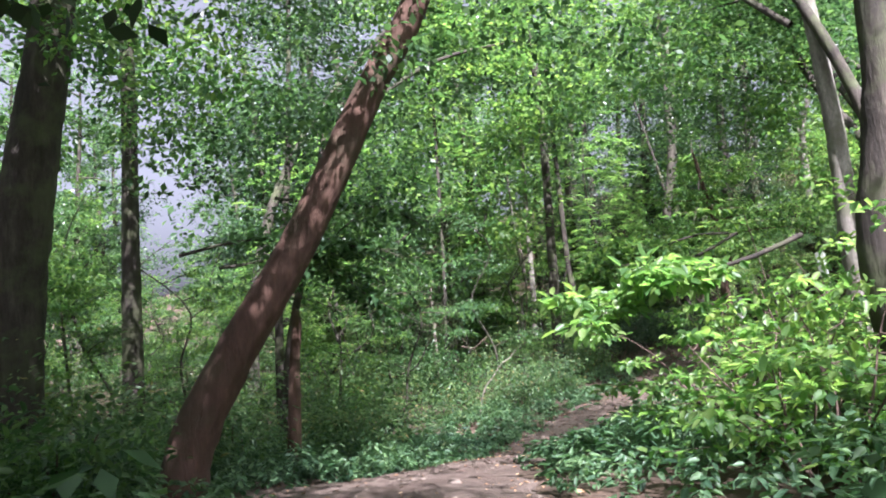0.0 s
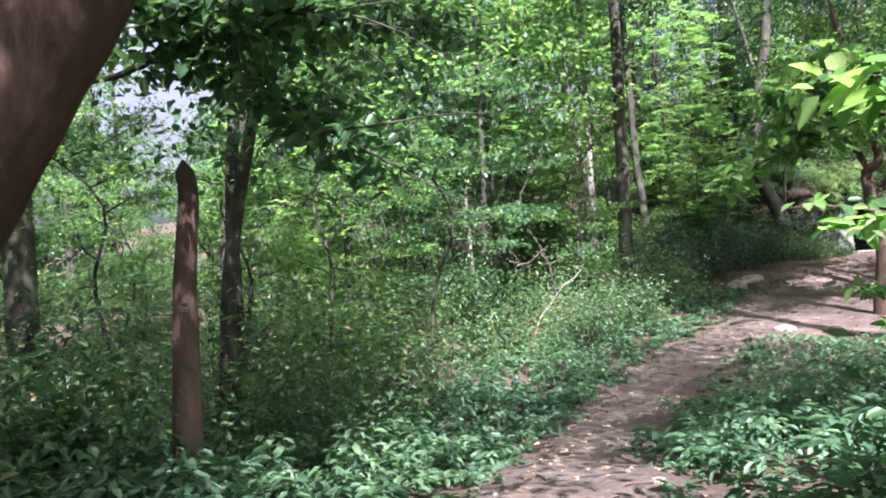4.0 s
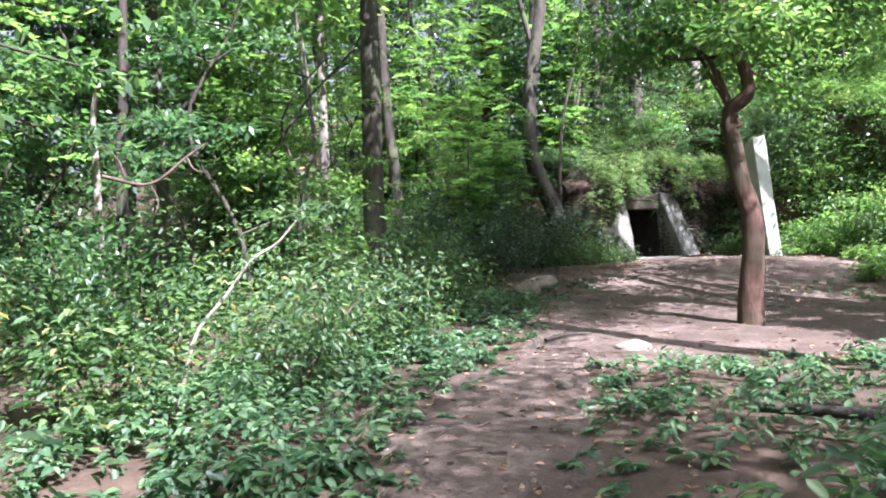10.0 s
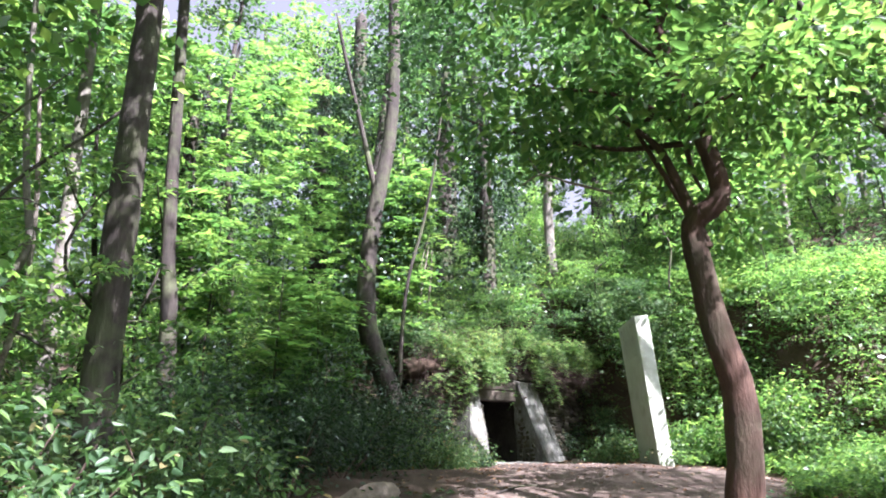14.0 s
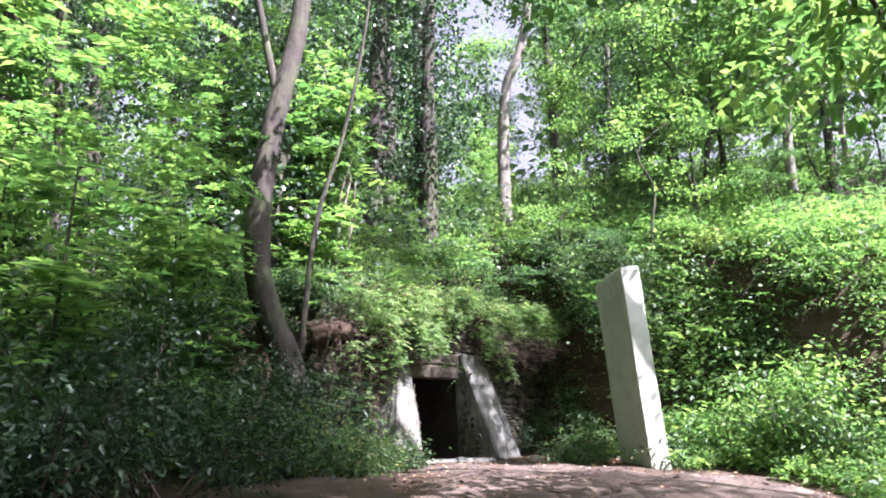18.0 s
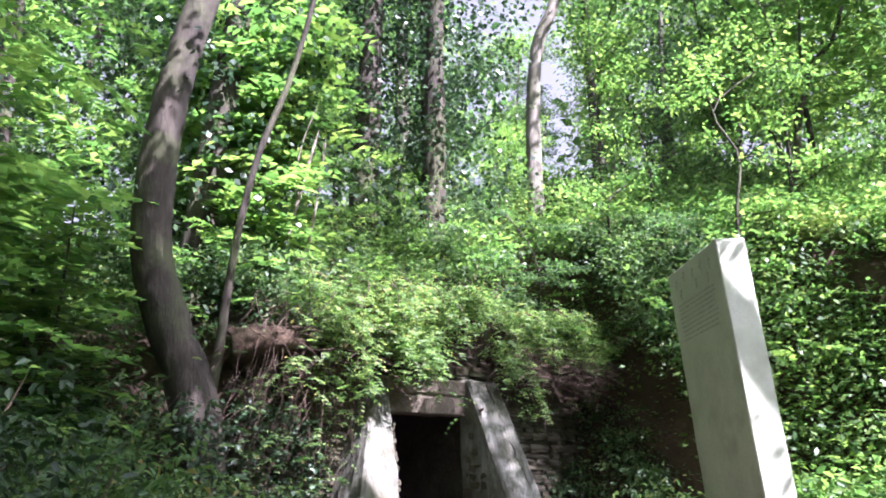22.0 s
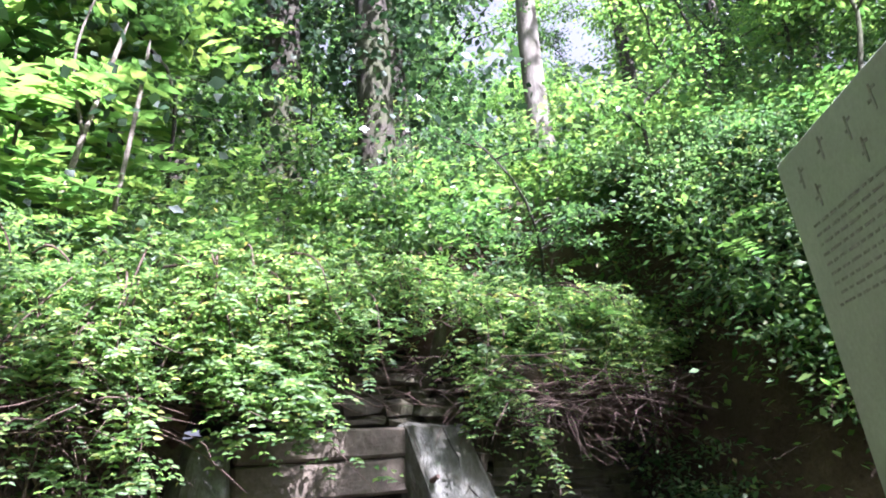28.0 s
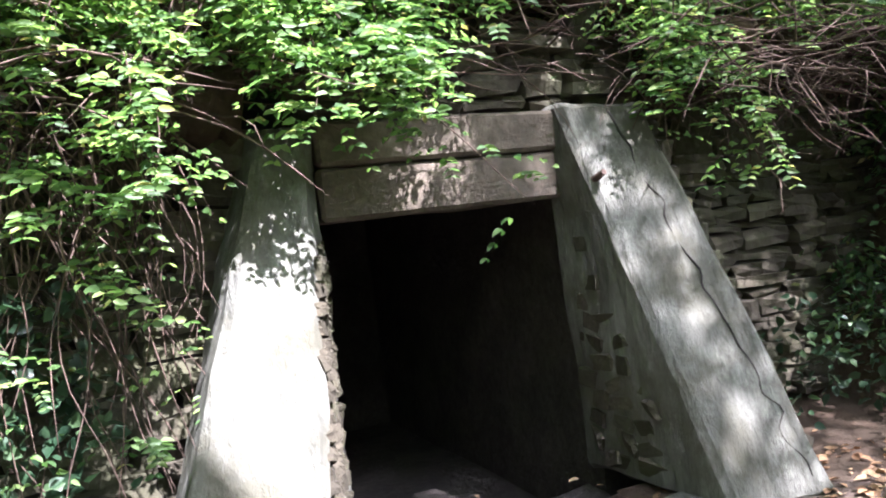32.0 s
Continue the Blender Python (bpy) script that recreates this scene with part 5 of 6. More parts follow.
crest, face, slope = gaps(crest, -0.1), gaps(face, 0.1), gaps(slope, -0.95)
over = np.array([DOOR @ Vector((a, b, c + 0.35 * b)) for a, b, c in zip(hrng.uniform(2.0, 4.8, 190), hrng.uniform(-0.35, 0.9, 190), hrng.uniform(2.15, 2.75, 190))])
face = np.concatenate([face, over])
growth = np.concatenate([crest, face])
local = np.array([_di @ Vector(c) for c in growth])
growth = growth[~((local[:, 0] > 0.1) & (local[:, 0] < 2.1) & (local[:, 1] < 0.45) & (local[:, 2] < 2.6))]
# shrubs and mats where the wall's bank turns into the slope
x, y = hrng.uniform(16.4, 18.6, 1500), hrng.uniform(31.2, 33.8, 1500)
nook = np.stack([x - 0.15, y - 0.25, ground_z(x, y) + hrng.uniform(0.0, 0.5, 1500)], -1)[ground_z(x, y) > 1.9]
low = np.stack([x - 0.12, y - 0.2, ground_z(x, y) + hrng.uniform(0.0, 0.2, 1500)], -1)[(ground_z(x, y) > 0.2) & (ground_z(x, y) < 1.9) & (x > 16.9)]
growth = np.concatenate([growth, gaps(nook, -0.9), gaps(low, 0.15)])
bank = sprays(hrng, growth, 0.34, 56, 0.07, 0.22, 0.5, False, 0.15, 0.4, (0, -0.4, 0))
tagged(part("slope_foliage", sprays(hrng, slope, 0.42, 32, 0.105, 0.3, 0.5, False, 0.15, 0.4, (-0.4, -0.5, 0)), M_LEAF_YOUNG), "sunlit leafy plants on the slope beside the memorial slab", "shrubs", kind="stuff")
tagged(part("bank_foliage", bank, M_SHRUB), "mass of small-leaved shrubs growing over the bank", "shrubs", kind="stuff")


# feathery sprays standing out of the shrubs
c = np.concatenate([crest[::3], face[::3], slope[::2]])
n = len(c)
a = hrng.uniform(0, 6.3, n)
tagged(part("feathery_sprays", fronds(hrng, c + hrng.normal(size=c.shape) * 0.12 + (0, 0, 0.12), np.stack([np.cos(a), np.sin(a) - 0.3, hrng.uniform(0.2, 0.9, n)], -1), hrng.uniform(0.25, 0.6, n), 8, 0.28), M_LEAF_YOUNG), "feathery light green sprays growing out of the bank", "shrubs", kind="stuff")


def door_point(u, v, z):
    p = DOOR @ Vector((u, v, z))
    return np.array(p)


def hang(u, top, foot, out, rng, n=7, sway=1.0):
    """A line for a hanging stem, in the entrance's own axes."""
    pts = []
    drift, wave, bend = 0.3 * sway * rng.normal(), rng.uniform(0, 6.3), rng.uniform(3, 7)
    for k in np.linspace(0, 1, n):
        pts.append(door_point(u + drift * k + 0.06 * sway * math.sin(wave + bend * k), 0.15 - out * math.sin(math.pi * min(0.5, 0.06 + 0.62 * k)), top + 0.22 * math.sin(math.pi * k) * (1 - k) - (top - foot) * k ** 1.3))
    return pts


def sprigs(rng, pts, spread, size=(0.10, 0.18), fan=3):
    """Small pinnate sprigs of oval leaflets set along twigs."""
    b = np.repeat(np.asarray(pts), fan, 0) + rng.normal(size=(len(pts) * fan, 3)) * spread
    a = rng.uniform(0, 6.3, len(b))
    return fronds(rng, b, np.stack([np.cos(a), np.sin(a) - 0.5, rng.uniform(-0.5, 0.5, len(b))], -1), rng.uniform(*size, len(b)), 4, 0.34, True, 0.55, 0.6, (-0.1, -0.75, 0))


def drooping(rng, spans, count, per, tops, feet, outs, leaf, name, label, fan=3):
    """Shrub growth as separate leafy boughs that arch out and droop, with gaps between them."""
    cs, stems = [], []
    for i in range(count):
        lo, hi = spans[int(rng.integers(len(spans)))]
        p = hang(rng.uniform(lo, hi), rng.uniform(*tops), rng.uniform(*feet), rng.uniform(*outs), rng)
        stems.append(tube(p, 0.010, 0.003, 4, 14))
        cs.append(along(p, per, rng, 0.1))
    tagged(part(name, sprigs(rng, np.concatenate(cs), 0.07, fan=fan), leaf), label, "shrub", kind="stuff")
    return stems


wood = drooping(hrng, [(-1.5, 0.0), (-1.3, 0.4), (-0.7, 0.75)], 58, 11, (2.2, 3.0), (1.85, 2.4), (0.3, 0.85), M_SPRIG, "overhanging_shrub", "small-leaved green shrub leaning out over the cellar entrance")
wood += drooping(hrng, [(0.3, 1.7)], 34, 10, (2.65, 3.1), (2.36, 2.65), (0.25, 0.6), M_SPRIG, "crest_shrub", "green shrub growing along the top of the stone courses")
wood += drooping(hrng, [(1.9, 4.6), (2.2, 4.4)], 90, 10, (2.4, 3.0), (1.95, 2.4), (0.3, 0.85), M_SPRIG, "overhanging_mat", "matted small-leaved growth jutting out over the dry stone wall")
tagged(part("shrub_branches", gather(wood), M_TWIG), "thin brown branches inside the overhanging shrubs", "branches", kind="stuff")

# bare brown stems tangled under the shrub, with a few leaves
twigs, lc = [], []
for i in range(230):
    u = hrng.uniform(-2.0, -0.62) if hrng.uniform() < 0.75 else hrng.uniform(2.1, 4.2)
    top = hrng.uniform(1.8, 2.6)
    foot = hrng.uniform(0.2, 1.7) if u < 0 else hrng.uniform(1.2, 1.9)
    p = hang(u, top, foot, hrng.uniform(0.1, 0.6), hrng, 9, 1.9)
    p = [q + hrng.normal(size=3) * 0.03 for q in p]
    if any(-0.5 < (_di @ Vector(q))[0] < 1.9 and q[2] < 1.75 for q in p):
        continue
    twigs.append(tube(p, hrng.uniform(0.003, 0.008), 0.002, 4, 22))
    if hrng.uniform() < 0.2:
        lc.append(along(p, 3, hrng, 0.2))
tagged(part("hanging_twigs", gather(twigs), M_TWIG), "tangle of thin brown hanging stems over the wall", "twigs", kind="stuff")
lc = np.concatenate(lc)
lc = lc[(lc[:, 2] > 0.3)]
tagged(part("hanging_leaves", sprigs(hrng, lc, 0.05, (0.1, 0.18), 2), M_SPRIG), "small green leaves on stems hanging over the wall", "leaves", kind="stuff")

# leafy shoots that hang in front of the lintel and the cheek walls
for u0, top, foot, o, sd, cnt in ((-0.6, 2.25, 1.5, 0.75, 1, 16), (-0.35, 2.25, 1.7, 0.8, 2, 18), (-0.1, 2.2, 1.72, 0.75, 3, 18), (0.12, 2.2, 1.75, 0.75, 4, 18), (0.32, 2.2, 1.82, 0.7, 14, 16), (0.5, 2.2, 1.9, 0.6, 16, 14), (-0.14, 1.95, 1.28, 0.7, 8, 7),
                                  (1.68, 2.3, 1.6, 0.6, 5, 20), (1.8, 2.25, 1.4, 0.68, 6, 20), (1.9, 2.2, 1.3, 0.72, 15, 16), (1.6, 2.3, 1.85, 0.55, 13, 16), (-1.15, 2.2, 1.2, 0.75, 7, 14), (-1.0, 2.1, 1.45, 0.8, 9, 14), (-0.45, 2.3, 1.85, 0.85, 10, 18), (-1.2, 1.9, 0.5, 0.7, 11, 8), (-1.5, 1.9, 0.6, 0.8, 12, 8)):
    rng = np.random.default_rng(100 + sd)
    sh = tagged(new("hanging_shoot"), "leafy green shoot hanging over the cellar entrance", "shoot", "hanging shoots")
    p = hang(u0, top, foot, o, rng)
    sh.location = p[0]
    o3 = np.array(p[0])
    part("stem", tube(np.array(p) - o3, 0.006, 0.002, 5, 18), M_TWIG, sh, smooth=True)
    V, F = sprigs(rng, along(p, cnt, rng, 0.25), 0.06, (0.12, 0.2), 3)
    part("foliage", (V - o3, F), M_SPRIG, sh)

# bare dry branches over the wall, east of the door
for i in range(18):
    rng = np.random.default_rng(300 + i)
    st = door_point(rng.uniform(1.95, 3.2), 0.0, rng.uniform(1.85, 2.15))
    p, piece = limb(rng, (0, 0, 0), (rng.uniform(-0.7, 0.7), -0.8, -0.3), rng.uniform(0.6, 1.2), 0.011, -0.06, 5)
    b = tagged(new("dry_branch"), "bare dry brown branch sticking out of the bank", "branch", "dry branches")
    b.location = st
    part("stem", piece, M_TWIG, b)
    q = along(p, 2, rng, 0.4)
    for e in q:
        part("twig", limb(rng, e, (rng.normal(), -0.6, -0.5), 0.35, 0.005, -0.05, 4)[1], M_TWIG, b)

# matted brushwood along the wall's top
mat_ = []
for i in range(900):
    where = hrng.uniform()
    st = door_point(hrng.uniform(1.75, 4.3) if where < 0.65 else hrng.uniform(0.2, 1.8), hrng.uniform(-0.75, 0.2), hrng.uniform(1.85, 2.25)) if where < 0.65 else door_point(hrng.uniform(0.2, 1.8), hrng.uniform(-0.1, 0.3), hrng.uniform(2.0, 2.7)) if where < 0.85 else door_point(hrng.uniform(-1.9, -0.3), hrng.uniform(-0.55, 0.25), hrng.uniform(1.78, 2.3))
    mat_.append(limb(hrng, st, (hrng.normal(), -0.3 + 0.5 * hrng.normal(), -0.1 + 0.25 * hrng.normal()), hrng.uniform(0.3, 0.9), 0.006, -0.05, 4)[1])
for i in range(520):
    x, y = hrng.uniform(16.4, 18.3), hrng.uniform(31.0, 33.4)
    z = float(ground_z(x, y))
    if 0.5 < z < 2.4:
        mat_.append(limb(hrng, (x, y, z + hrng.uniform(0, 0.12)), (hrng.normal() - 0.4, -0.5 + 0.5 * hrng.normal(), -0.3 + 0.4 * hrng.normal()), hrng.uniform(0.3, 0.8), 0.006, -0.05, 4)[1])
tagged(part("brushwood", gather(mat_), M_TWIG), "matted dry brown brushwood along the top of the wall", "brushwood", kind="stuff")

# broken stub of a trunk above the lintel
own_tree([tuple(door_point(1.5, 0.35, 1.9)), tuple(door_point(1.55, 0.05, 2.2)), tuple(door_point(1.62, -0.15, 2.5)), tuple(door_point(1.72, -0.2, 2.75))], 0.09, 0.07, M_BARK, "dark broken stump leaning out above the lintel", name="stump", sides=10, flare=0.03)

# ivy at the foot of the walls
irng = np.random.default_rng(41)
iu, iv = irng.uniform(-2.8, -1.0, 900), irng.uniform(-1.5, 0.1, 900)
ip = np.array([door_point(a, b, 0) for a, b in zip(iu, iv)])
ip[:, 2] = ground_z(ip[:, 0], ip[:, 1]) + irng.uniform(0.02, 0.45, 900) * np.clip(1 - (iu + 2.8) / 4, 0.3, 1)
cu, cz = irng.uniform(-2.8, -1.05, 300), irng.uniform(0.0, 1.3, 300)
ip = np.concatenate([ip, np.array([door_point(a, -0.12 - 0.25 * b, c) for a, b, c in zip(cu, irng.uniform(0, 1, 300), cz)])])
ju, jz = irng.uniform(1.9, 3.6, 60), irng.uniform(-0.1, 0.6, 60)
jp = np.array([door_point(a, -0.1 - 0.35 * max(0, 0.7 - z), z) for a, z in zip(ju, jz)])
tagged(part("ivy", sprays(irng, np.concatenate([ip, jp]), 0.1, 6, 0.065, 0.6, 0.85, True, 0.2, 0.6), M_DARKLEAF), "dark glossy ivy creeping at the foot of the wall", "ivy", kind="stuff")

# pinnate fronds in the sun, left of the clearing and above the bank

def frond_tree(x, y, h, n, label, seed, spread=1.0):
    rng = np.random.default_rng(seed)
    ob = tagged(new("frond_sapling"), label, "sapling", "pinnate saplings")
    ob.location = (x, y, float(ground_z(x, y)))
    pts = [(0, 0, -0.1), (0.05, 0.02, h * 0.4), (rng.normal() * 0.15, rng.normal() * 0.15, h)]
    part("stem", tube(pts, 0.03, 0.012, 6, 14), M_BARK, ob, smooth=True)
    L = curve_line(pts, 40)
    b = L[(rng.uniform(0.3, 1, n) * 39).astype(int)]
    a = rng.uniform(0, 6.3, n)
    part("fronds", fronds(rng, b, np.stack([np.cos(a), np.sin(a), rng.uniform(0.1, 0.7, n)], -1), spread * rng.uniform(0.35, 0.65, n)), M_LEAF_YOUNG, ob)
    return ob


for i, (x, y, h, n) in enumerate(((6.6, 28.6, 3.2, 46), (2.6, 30.5, 3.6, 50), (8.4, 31.3, 3.4, 46), (9.3, 32.8, 3.2, 44), (1.2, 31.6, 3.0, 30), (11.6, 33.8, 2.2, 30), (12.4, 34.8, 5.0, 34), (2.0, 27.6, 2.6, 30), (6.2, 31.4, 4.6, 60), (9.1, 33.4, 3.6, 60), (11.2, 36.2, 4.2, 70), (6.2, 32.8, 5.8, 80), (11.9, 35.0, 4.4, 60))):
    frond_tree(x, y, h, int(n * 1.35), "young tree with bright pinnate leaves", 500 + i, 2.2 if h in (4.4, 5.0) else 1.45)

# branches that hang across the path
def bough(start, heading, length, n, size, leaf, label, seed, droop=-0.08):
    rng = np.random.default_rng(seed)
    ob = tagged(new("bough"), label, "branch")
    ob.location = start
    p, piece = limb(rng, (0, 0, 0), heading, length, 0.028, droop, 6)
    pcs, ends = [piece], [along(p, n // 3, rng, 0.3)]
    for i in range(6):
        s = along(p, 1, rng, 0.25)[0]
        q, pc = limb(rng, s, np.array(heading) + rng.normal(size=3) * (0.7, 0.7, 0.2), length * 0.4, 0.01, droop, 4)
        pcs.append(pc)
        ends.append(along(q, n // 9, rng, 0.2))
    for k, pc in enumerate(pcs):
        part("twig" if k else "stem", pc, M_BARK, ob, smooth=True)
    V, F = sprays(rng, np.concatenate(ends), 0.2, 12, size, 0.4, 0.6, True, 0.2, 0.4)
    V, F = off_way((V + np.array(ob.location), F), 0.95, 2)
    part("foliage", (V - np.array(ob.location), F), leaf, ob)
    return ob


bough((-3.2, 10.9, 2.5), (1, -0.05, -0.1), 2.7, 66, 0.13, M_LEAF, "leafy bough hanging over the path", 61, -0.04)
bough((-2.8, 11.7, 2.75), (1, -0.2, -0.12), 2.9, 66, 0.13, M_LEAF, "shaded leafy bough over the path", 62, -0.03)
bough((-3.4, 9.8, 2.6), (1, 0.1, 0.0), 2.2, 50, 0.12, M_LEAF, "dark leafy bough beside the leaning tree", 65, -0.03)
bough((4.4, 10.8, 2.35), (-1, -0.05, -0.12), 2.6, 60, 0.12, M_LEAF_YOUNG, "bright leafy bough reaching over the path", 63, -0.04)
bough((4.7, 11.9, 2.45), (-1, 0.1, -0.1), 2.3, 84, 0.135, M_LEAF_YOUNG, "bright leafy bough beside the path", 70, -0.04)
bough((3.7, 7.5, 2.0), (-1, 0.12, -0.12), 2.3, 84, 0.145, M_SUNLIT_BROADLEAF, "sunlit leafy bough beside the path", 64, -0.03)

bough((-2.6, 12.2, 3.7), (1, 0.1, -0.1), 3.0, 80, 0.12, M_LEAF, "shaded leafy bough above the path", 67, -0.04)

# ---- rocks, sticks and litter ----
def rock(x, y, size, seed, label, turn=0):
    rng = np.random.default_rng(seed)
    bm = bmesh.new()
    bmesh.ops.create_icosphere(bm, subdivisions=3, radius=1)
    for v in bm.verts:
        k = 1 + 0.28 * noise.noise(v.co * 1.3 + Vector((seed, 0, 0))) + 0.1 * noise.noise(v.co * 4 + Vector((0, seed, 0)))
        v.co = Vector((v.co.x * size[0], v.co.y * size[1], v.co.z * size[2])) * k
    ob = tagged(part("rock", bm, M_STONE if max(size) < 0.15 else M_ROCK, smooth=True), label, "rock")
    ob.matrix_world = pose(x, y, float(ground_z(x, y)) + size[2] * 0.35, 0, 0, turn)
    return ob


rock(6.72, 25.8, (0.27, 0.22, 0.2), 1, "rounded pale boulder at the clearing's edge", 20)
rock(7.4, 26.55, (0.5, 0.2, 0.17), 2, "long pale boulder at the clearing's edge", 42)
rock(6.05, 21.15, (0.24, 0.15, 0.1), 3, "flat brown stone lying on the trodden earth", 10)
rock(4.3, 19.6, (0.12, 0.09, 0.05), 4, "small stone at the edge of the herbs", 60)
rock(3.6, 18.2, (0.14, 0.1, 0.05), 5, "half-buried stone beside the path", 100)
rock(2.3, 18.1, (0.1, 0.08, 0.05), 6, "small brown stone at the path's edge", 30)
rock(14.9, 31.3, (0.2, 0.13, 0.1), 8, "stone lying before the retaining wall", 70)


def stick(pts, r, label, mat=None, branches=()):
    ob = tagged(new("dead_stick"), label, "stick")
    ob.location = pts[0]
    o = np.array(pts[0])
    rng = np.random.default_rng(int(abs(pts[0][0]) * 1000))
    part("stem", tube(np.array(pts) - o, r, r * 0.5, 7, 18, 0.1, rng), mat or M_DEAD, ob, smooth=True)
    for b in branches:
        part("twig", tube(np.array(b) - o, r * 0.5, r * 0.2, 5, 10), mat or M_DEAD, ob, smooth=True)
    return ob


stick([(0.75, 19.75, -1.1), (0.92, 19.82, -0.46), (1.19, 19.85, -0.13), (1.43, 19.87, 0.18), (1.66, 19.88, 0.32), (1.86, 19.87, 0.54)], 0.02, "pale dead stick leaning in the undergrowth")
stick([(-2.0, 19.3, -0.9), (-1.46, 19.4, 0.02), (-0.84, 19.53, 0.29), (-0.5, 19.58, 0.77), (-0.35, 19.6, 1.1)], 0.028, "dark bent dead branch in the undergrowth", M_BARK, [[(-0.5, 19.58, 0.77), (-0.6, 19.5, 1.1), (-0.8, 19.5, 1.4)]])
stick([(2.2, 27.9, -0.8), (2.92, 27.81, 0.65), (3.21, 27.77, 2.49), (3.04, 27.79, 5.0)], 0.05, "thin pale bare stem in the wood")
stick([(11.9, 33.6, 2.3), (11.95, 33.6, 3.0), (12.2, 33.7, 4.2), (12.5, 33.8, 5.4)], 0.035, "pale dead stem rising from the bank", None, [[(12.2, 33.7, 4.2), (12.1, 33.5, 4.8), (12.3, 33.4, 5.6)]])
stick([(12.3, 33.9, 2.4), (12.4, 33.9, 3.2), (12.6, 33.9, 4.6), (12.7, 34, 5.4)], 0.03, "grey dead stem rising from the bank")
stick([(5.2, 21.9, -1.03), (5.6, 22.05, -1.0), (6.0, 22.1, -1.02)], 0.03, "dark stick lying on the trodden earth", M_BARK)
stick([(9.0, 26.2, -0.52), (9.5, 26.4, -0.45), (9.8, 26.3, -0.44)], 0.02, "thin stick lying in the clearing", M_BARK)

stick([(-0.3, 23.94, -0.6), (-0.3, 23.94, 1.5), (-0.32, 23.94, 2.03), (-0.28, 23.94, 2.49), (-0.2, 23.95, 2.75)], 0.06, "pale broken dead stem in the wood")
stick([(7.8, 22.4, 2.35), (7.47, 22.6, 2.46), (7.23, 22.75, 2.55), (7.05, 22.86, 2.44)], 0.016, "bleached dead twig caught in the crooked tree", None, [[(7.23, 22.75, 2.55), (7.15, 22.8, 2.7), (7.12, 22.82, 2.82)], [(7.47, 22.6, 2.46), (7.5, 22.6, 2.6), (7.55, 22.58, 2.72)]])
stick([(0.4, 18.5, 0.78), (0.7, 18.5, 0.72), (0.95, 18.48, 0.9), (1.1, 18.45, 1.0)], 0.014, "reddish dead twig hanging in the undergrowth", M_TWIG, [[(0.7, 18.5, 0.72), (0.75, 18.5, 0.6), (0.72, 18.5, 0.5)], [(0.55, 18.5, 0.76), (0.5, 18.52, 0.9), (0.4, 18.5, 1.0)], [(0.95, 18.48, 0.9), (1.0, 18.4, 0.8), (1.1, 18.4, 0.78)]])
stick([(12.0, 36.1, 3.2), (12.2, 36.05, 4.5), (12.5, 35.95, 5.8), (12.75, 35.9, 7.3), (12.9, 35.8, 9.5)], 0.05, "pale dead vine stem rising behind the bank", None, [[(12.5, 35.95, 5.8), (12.75, 35.9, 6.2), (12.7, 35.8, 7.2)]])
stick([(5.6, 16.3, -1.15), (5.1, 17.0, -1.1), (4.75, 17.6, -1.12)], 0.06, "fallen mossy log among the herbs", M_BARK)

stick([(2.0, 27.0, 1.6), (2.18, 27.0, 2.07), (2.75, 27.0, 2.89), (3.08, 27.0, 3.34), (3.9, 27.0, 4.2), (4.3, 27.0, 4.9)], 0.035, "dark bent branch leaning between the trunks", M_BARK, [[(2.75, 27.0, 2.89), (3.1, 27.0, 2.95), (3.5, 27.0, 2.7)]])
lrng = np.random.default_rng(71)
n = 11000
x, y = lrng.uniform(-3, 17.5, n), lrng.uniform(3, 33, n)
d = trod_distance(x, y)
ok = (d > -0.8) & ((d < 0.7) | (lrng.uniform(size=n) < 0.35) | ((x > 14) & (y > 29)))
x, y = x[ok], y[ok]
# denser before the retaining wall
x2, y2 = lrng.uniform(14.6, 17.2, 1500), lrng.uniform(29.8, 32.6, 1500)
x, y = np.concatenate([x, x2]), np.concatenate([y, y2])
pos = np.stack([x, y, np.maximum(ground_z(x, y), trod_z(x, y)) + 0.012], -1)
a = lrng.uniform(0, 6.3, len(x))
L = lrng.uniform(0.03, 0.085, len(x))
tagged(part("leaf_litter", leaves(pos, np.stack([np.cos(a), np.sin(a), lrng.normal(size=len(a)) * 0.15], -1), np.array((0, 0, 1.0)) + lrng.normal(size=pos.shape) * 0.3, L, L * 0.6, True), M_LITTER), "dry brown fallen leaves on the earth", "leaf litter", kind="stuff")

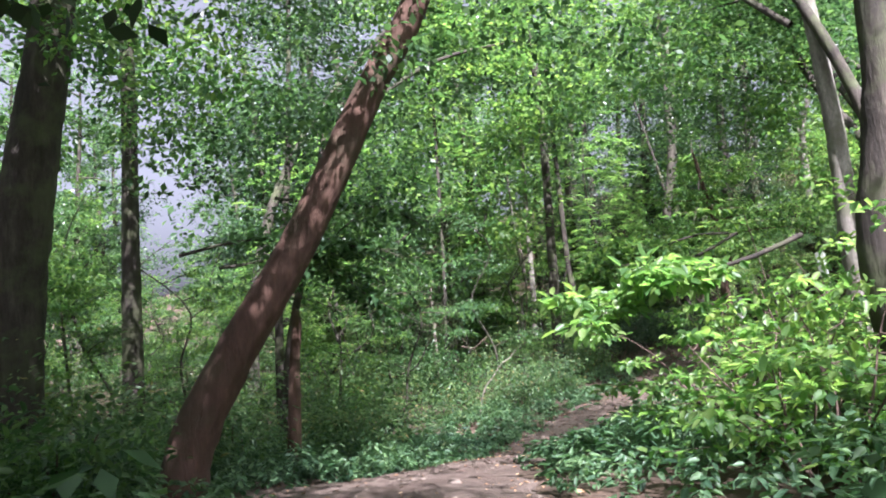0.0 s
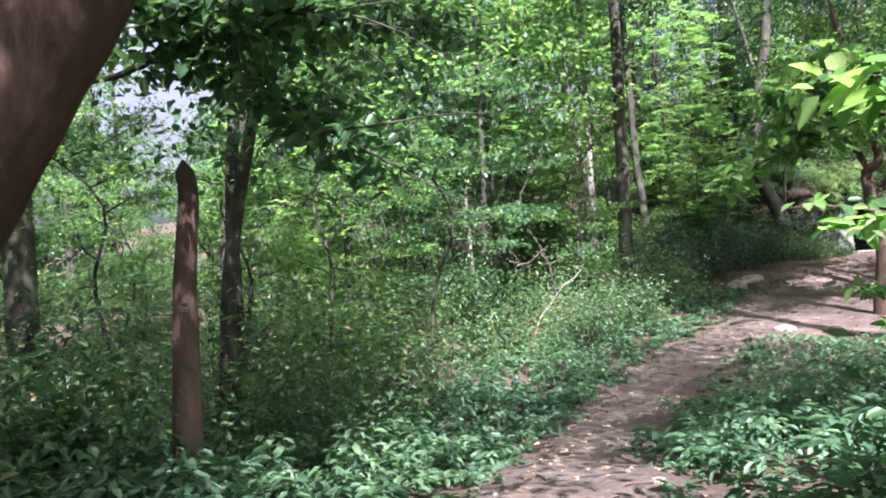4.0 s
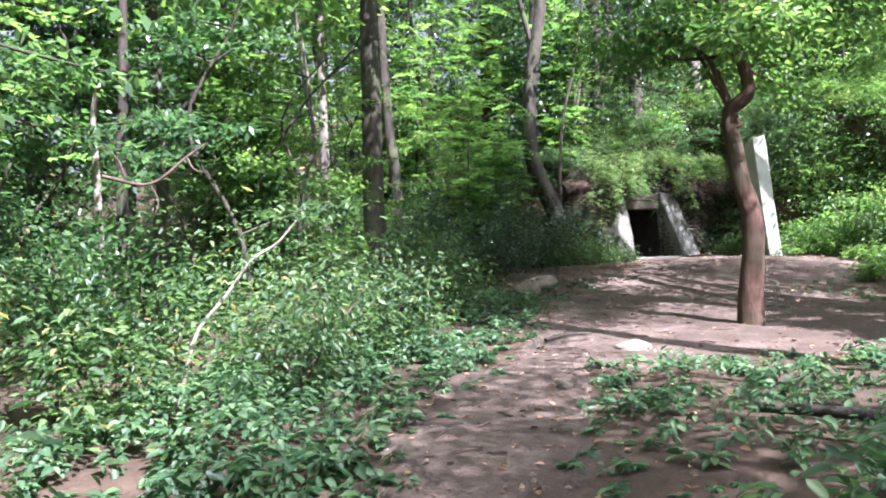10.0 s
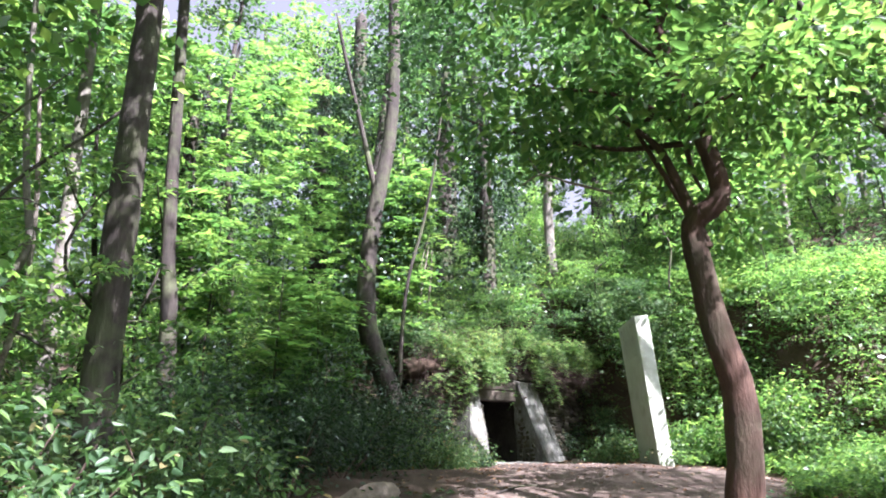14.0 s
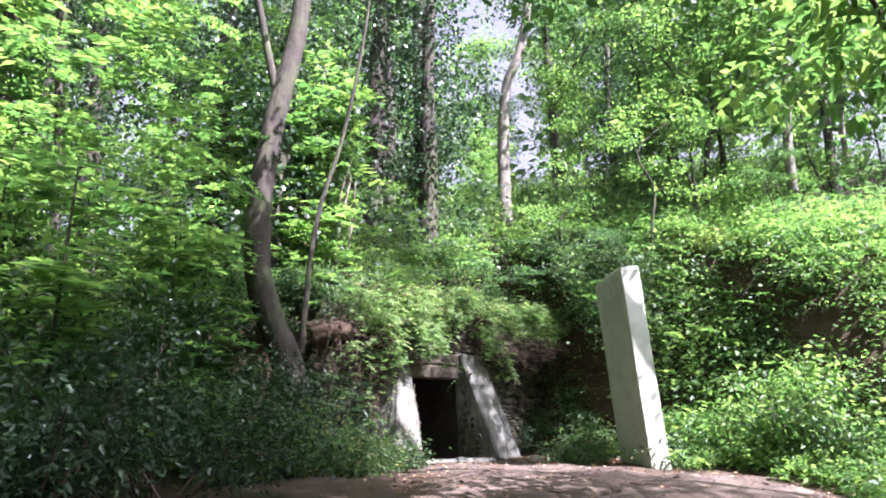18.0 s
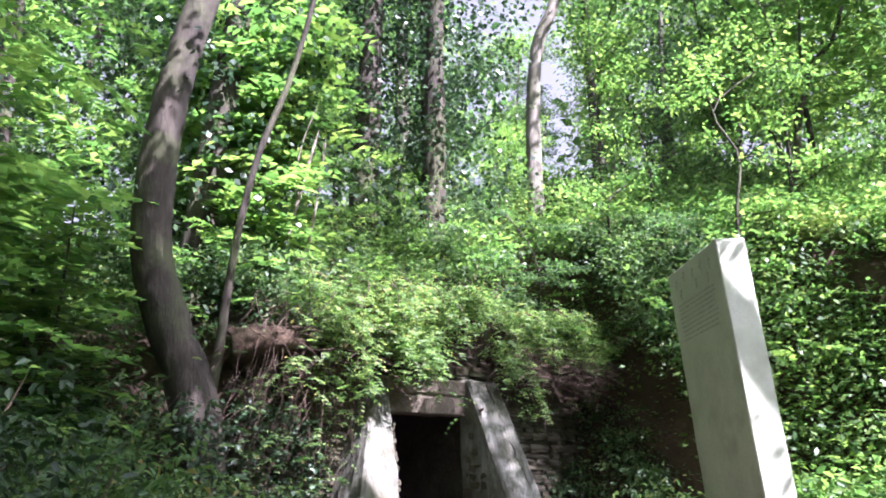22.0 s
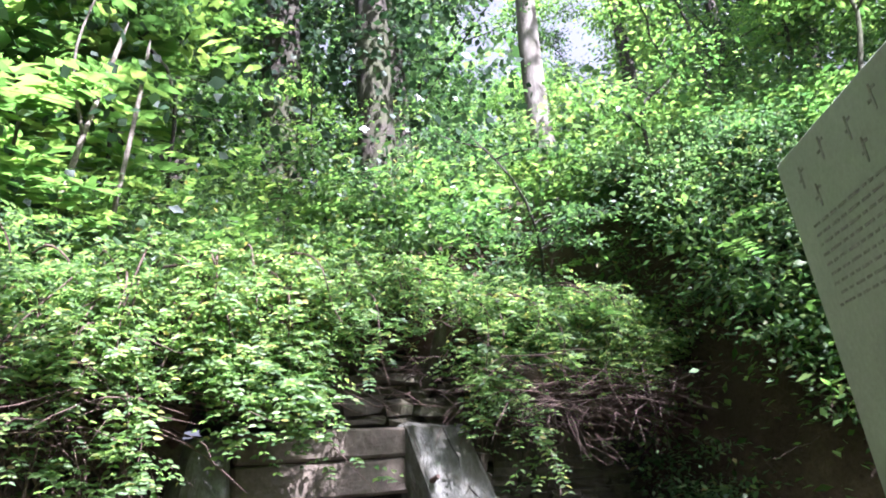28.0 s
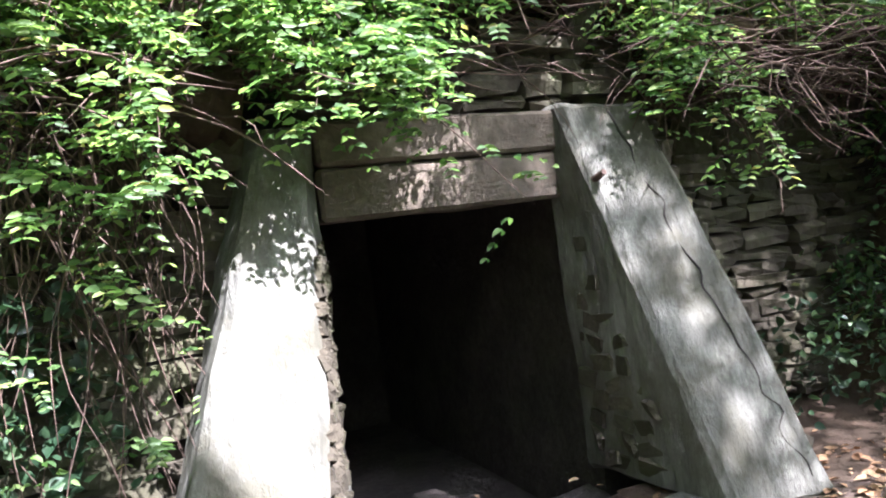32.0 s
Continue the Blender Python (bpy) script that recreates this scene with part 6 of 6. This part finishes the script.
n = 900
x, y = lrng.uniform(0, 16, n), lrng.uniform(9, 31.5, n)
ok = trod_distance(x, y) > 0.1
x, y = x[ok], y[ok]
z = trod_z(x, y)
chips = []
for i in range(len(x)):
    a, ln = lrng.uniform(0, 6.3), lrng.uniform(0.06, 0.3)
    d = np.array((math.cos(a), math.sin(a), 0))
    s = np.array((x[i], y[i], z[i] + 0.008))
    chips.append(tube([s - d * ln / 2, s + np.array((0.02 * lrng.normal(), 0.02 * lrng.normal(), 0.012)), s + d * ln / 2], lrng.uniform(0.005, 0.014), 0.004, 5, 6))
tagged(part("twig_litter", gather(chips), M_TWIG), "broken twigs and bark scattered on the trodden earth", "twig litter", kind="stuff")

n = 3200
x, y = lrng.uniform(-2, 17, n), lrng.uniform(2, 32, n)
ok = trod_distance(x, y) > 0.0
x, y = x[ok], y[ok]
V0 = np.array([(1, 0, 0), (0, 1, 0), (-1, 0, 0), (0, -1, 0), (0.5, 0.4, 0.8), (-0.4, 0.5, 0.8), (-0.5, -0.4, 0.7), (0.4, -0.5, 0.75)])
F0 = np.array([(0, 1, 5, 4), (1, 2, 6, 5), (2, 3, 7, 6), (3, 0, 4, 7), (4, 5, 6, 7)])
sz = lrng.uniform(0.008, 0.03, len(x)) * (1 + 1.5 * (lrng.uniform(size=len(x)) < 0.08))
ang = lrng.uniform(0, 6.3, len(x))
R = np.stack([np.stack([np.cos(ang), -np.sin(ang)], -1), np.stack([np.sin(ang), np.cos(ang)], -1)], -2)
W = np.einsum("nij,kj->nki", R, V0[:, :2] * (1.3, 0.9))
W = np.concatenate([W, np.broadcast_to(V0[None, :, 2:] * 0.7, (len(x), 8, 1))], -1) * sz[:, None, None]
W += np.stack([x, y, trod_z(x, y)], -1)[:, None]
tagged(part("pebbles", (W.reshape(-1, 3), (F0[None] + (np.arange(len(x)) * 8)[:, None, None]).reshape(-1, 4)), M_ROCK), "small stones scattered on the trodden earth", "pebbles", kind="stuff")

# ---- distant woods ----
drng = np.random.default_rng(91)
n = 1900
a = drng.uniform(0, 2 * np.pi, n)
rr = drng.uniform(36, 66, n)
x, y = 5 + rr * np.cos(a), 20 + rr * np.sin(a)
c = np.stack([x, y, ground_z(x, y) + drng.uniform(0, 1, n) ** 1.2 * 17], -1)
c = c[~open_view(c[:, 0], c[:, 1]) | (c[:, 2] - ground_z(c[:, 0], c[:, 1]) < 2.5)]
tagged(part("distant_woods", sprays(drng, c, 2.0, 34, 0.75, 0.7, 0.6), M_LEAF), "green wall of distant woodland", "woods", kind="stuff")
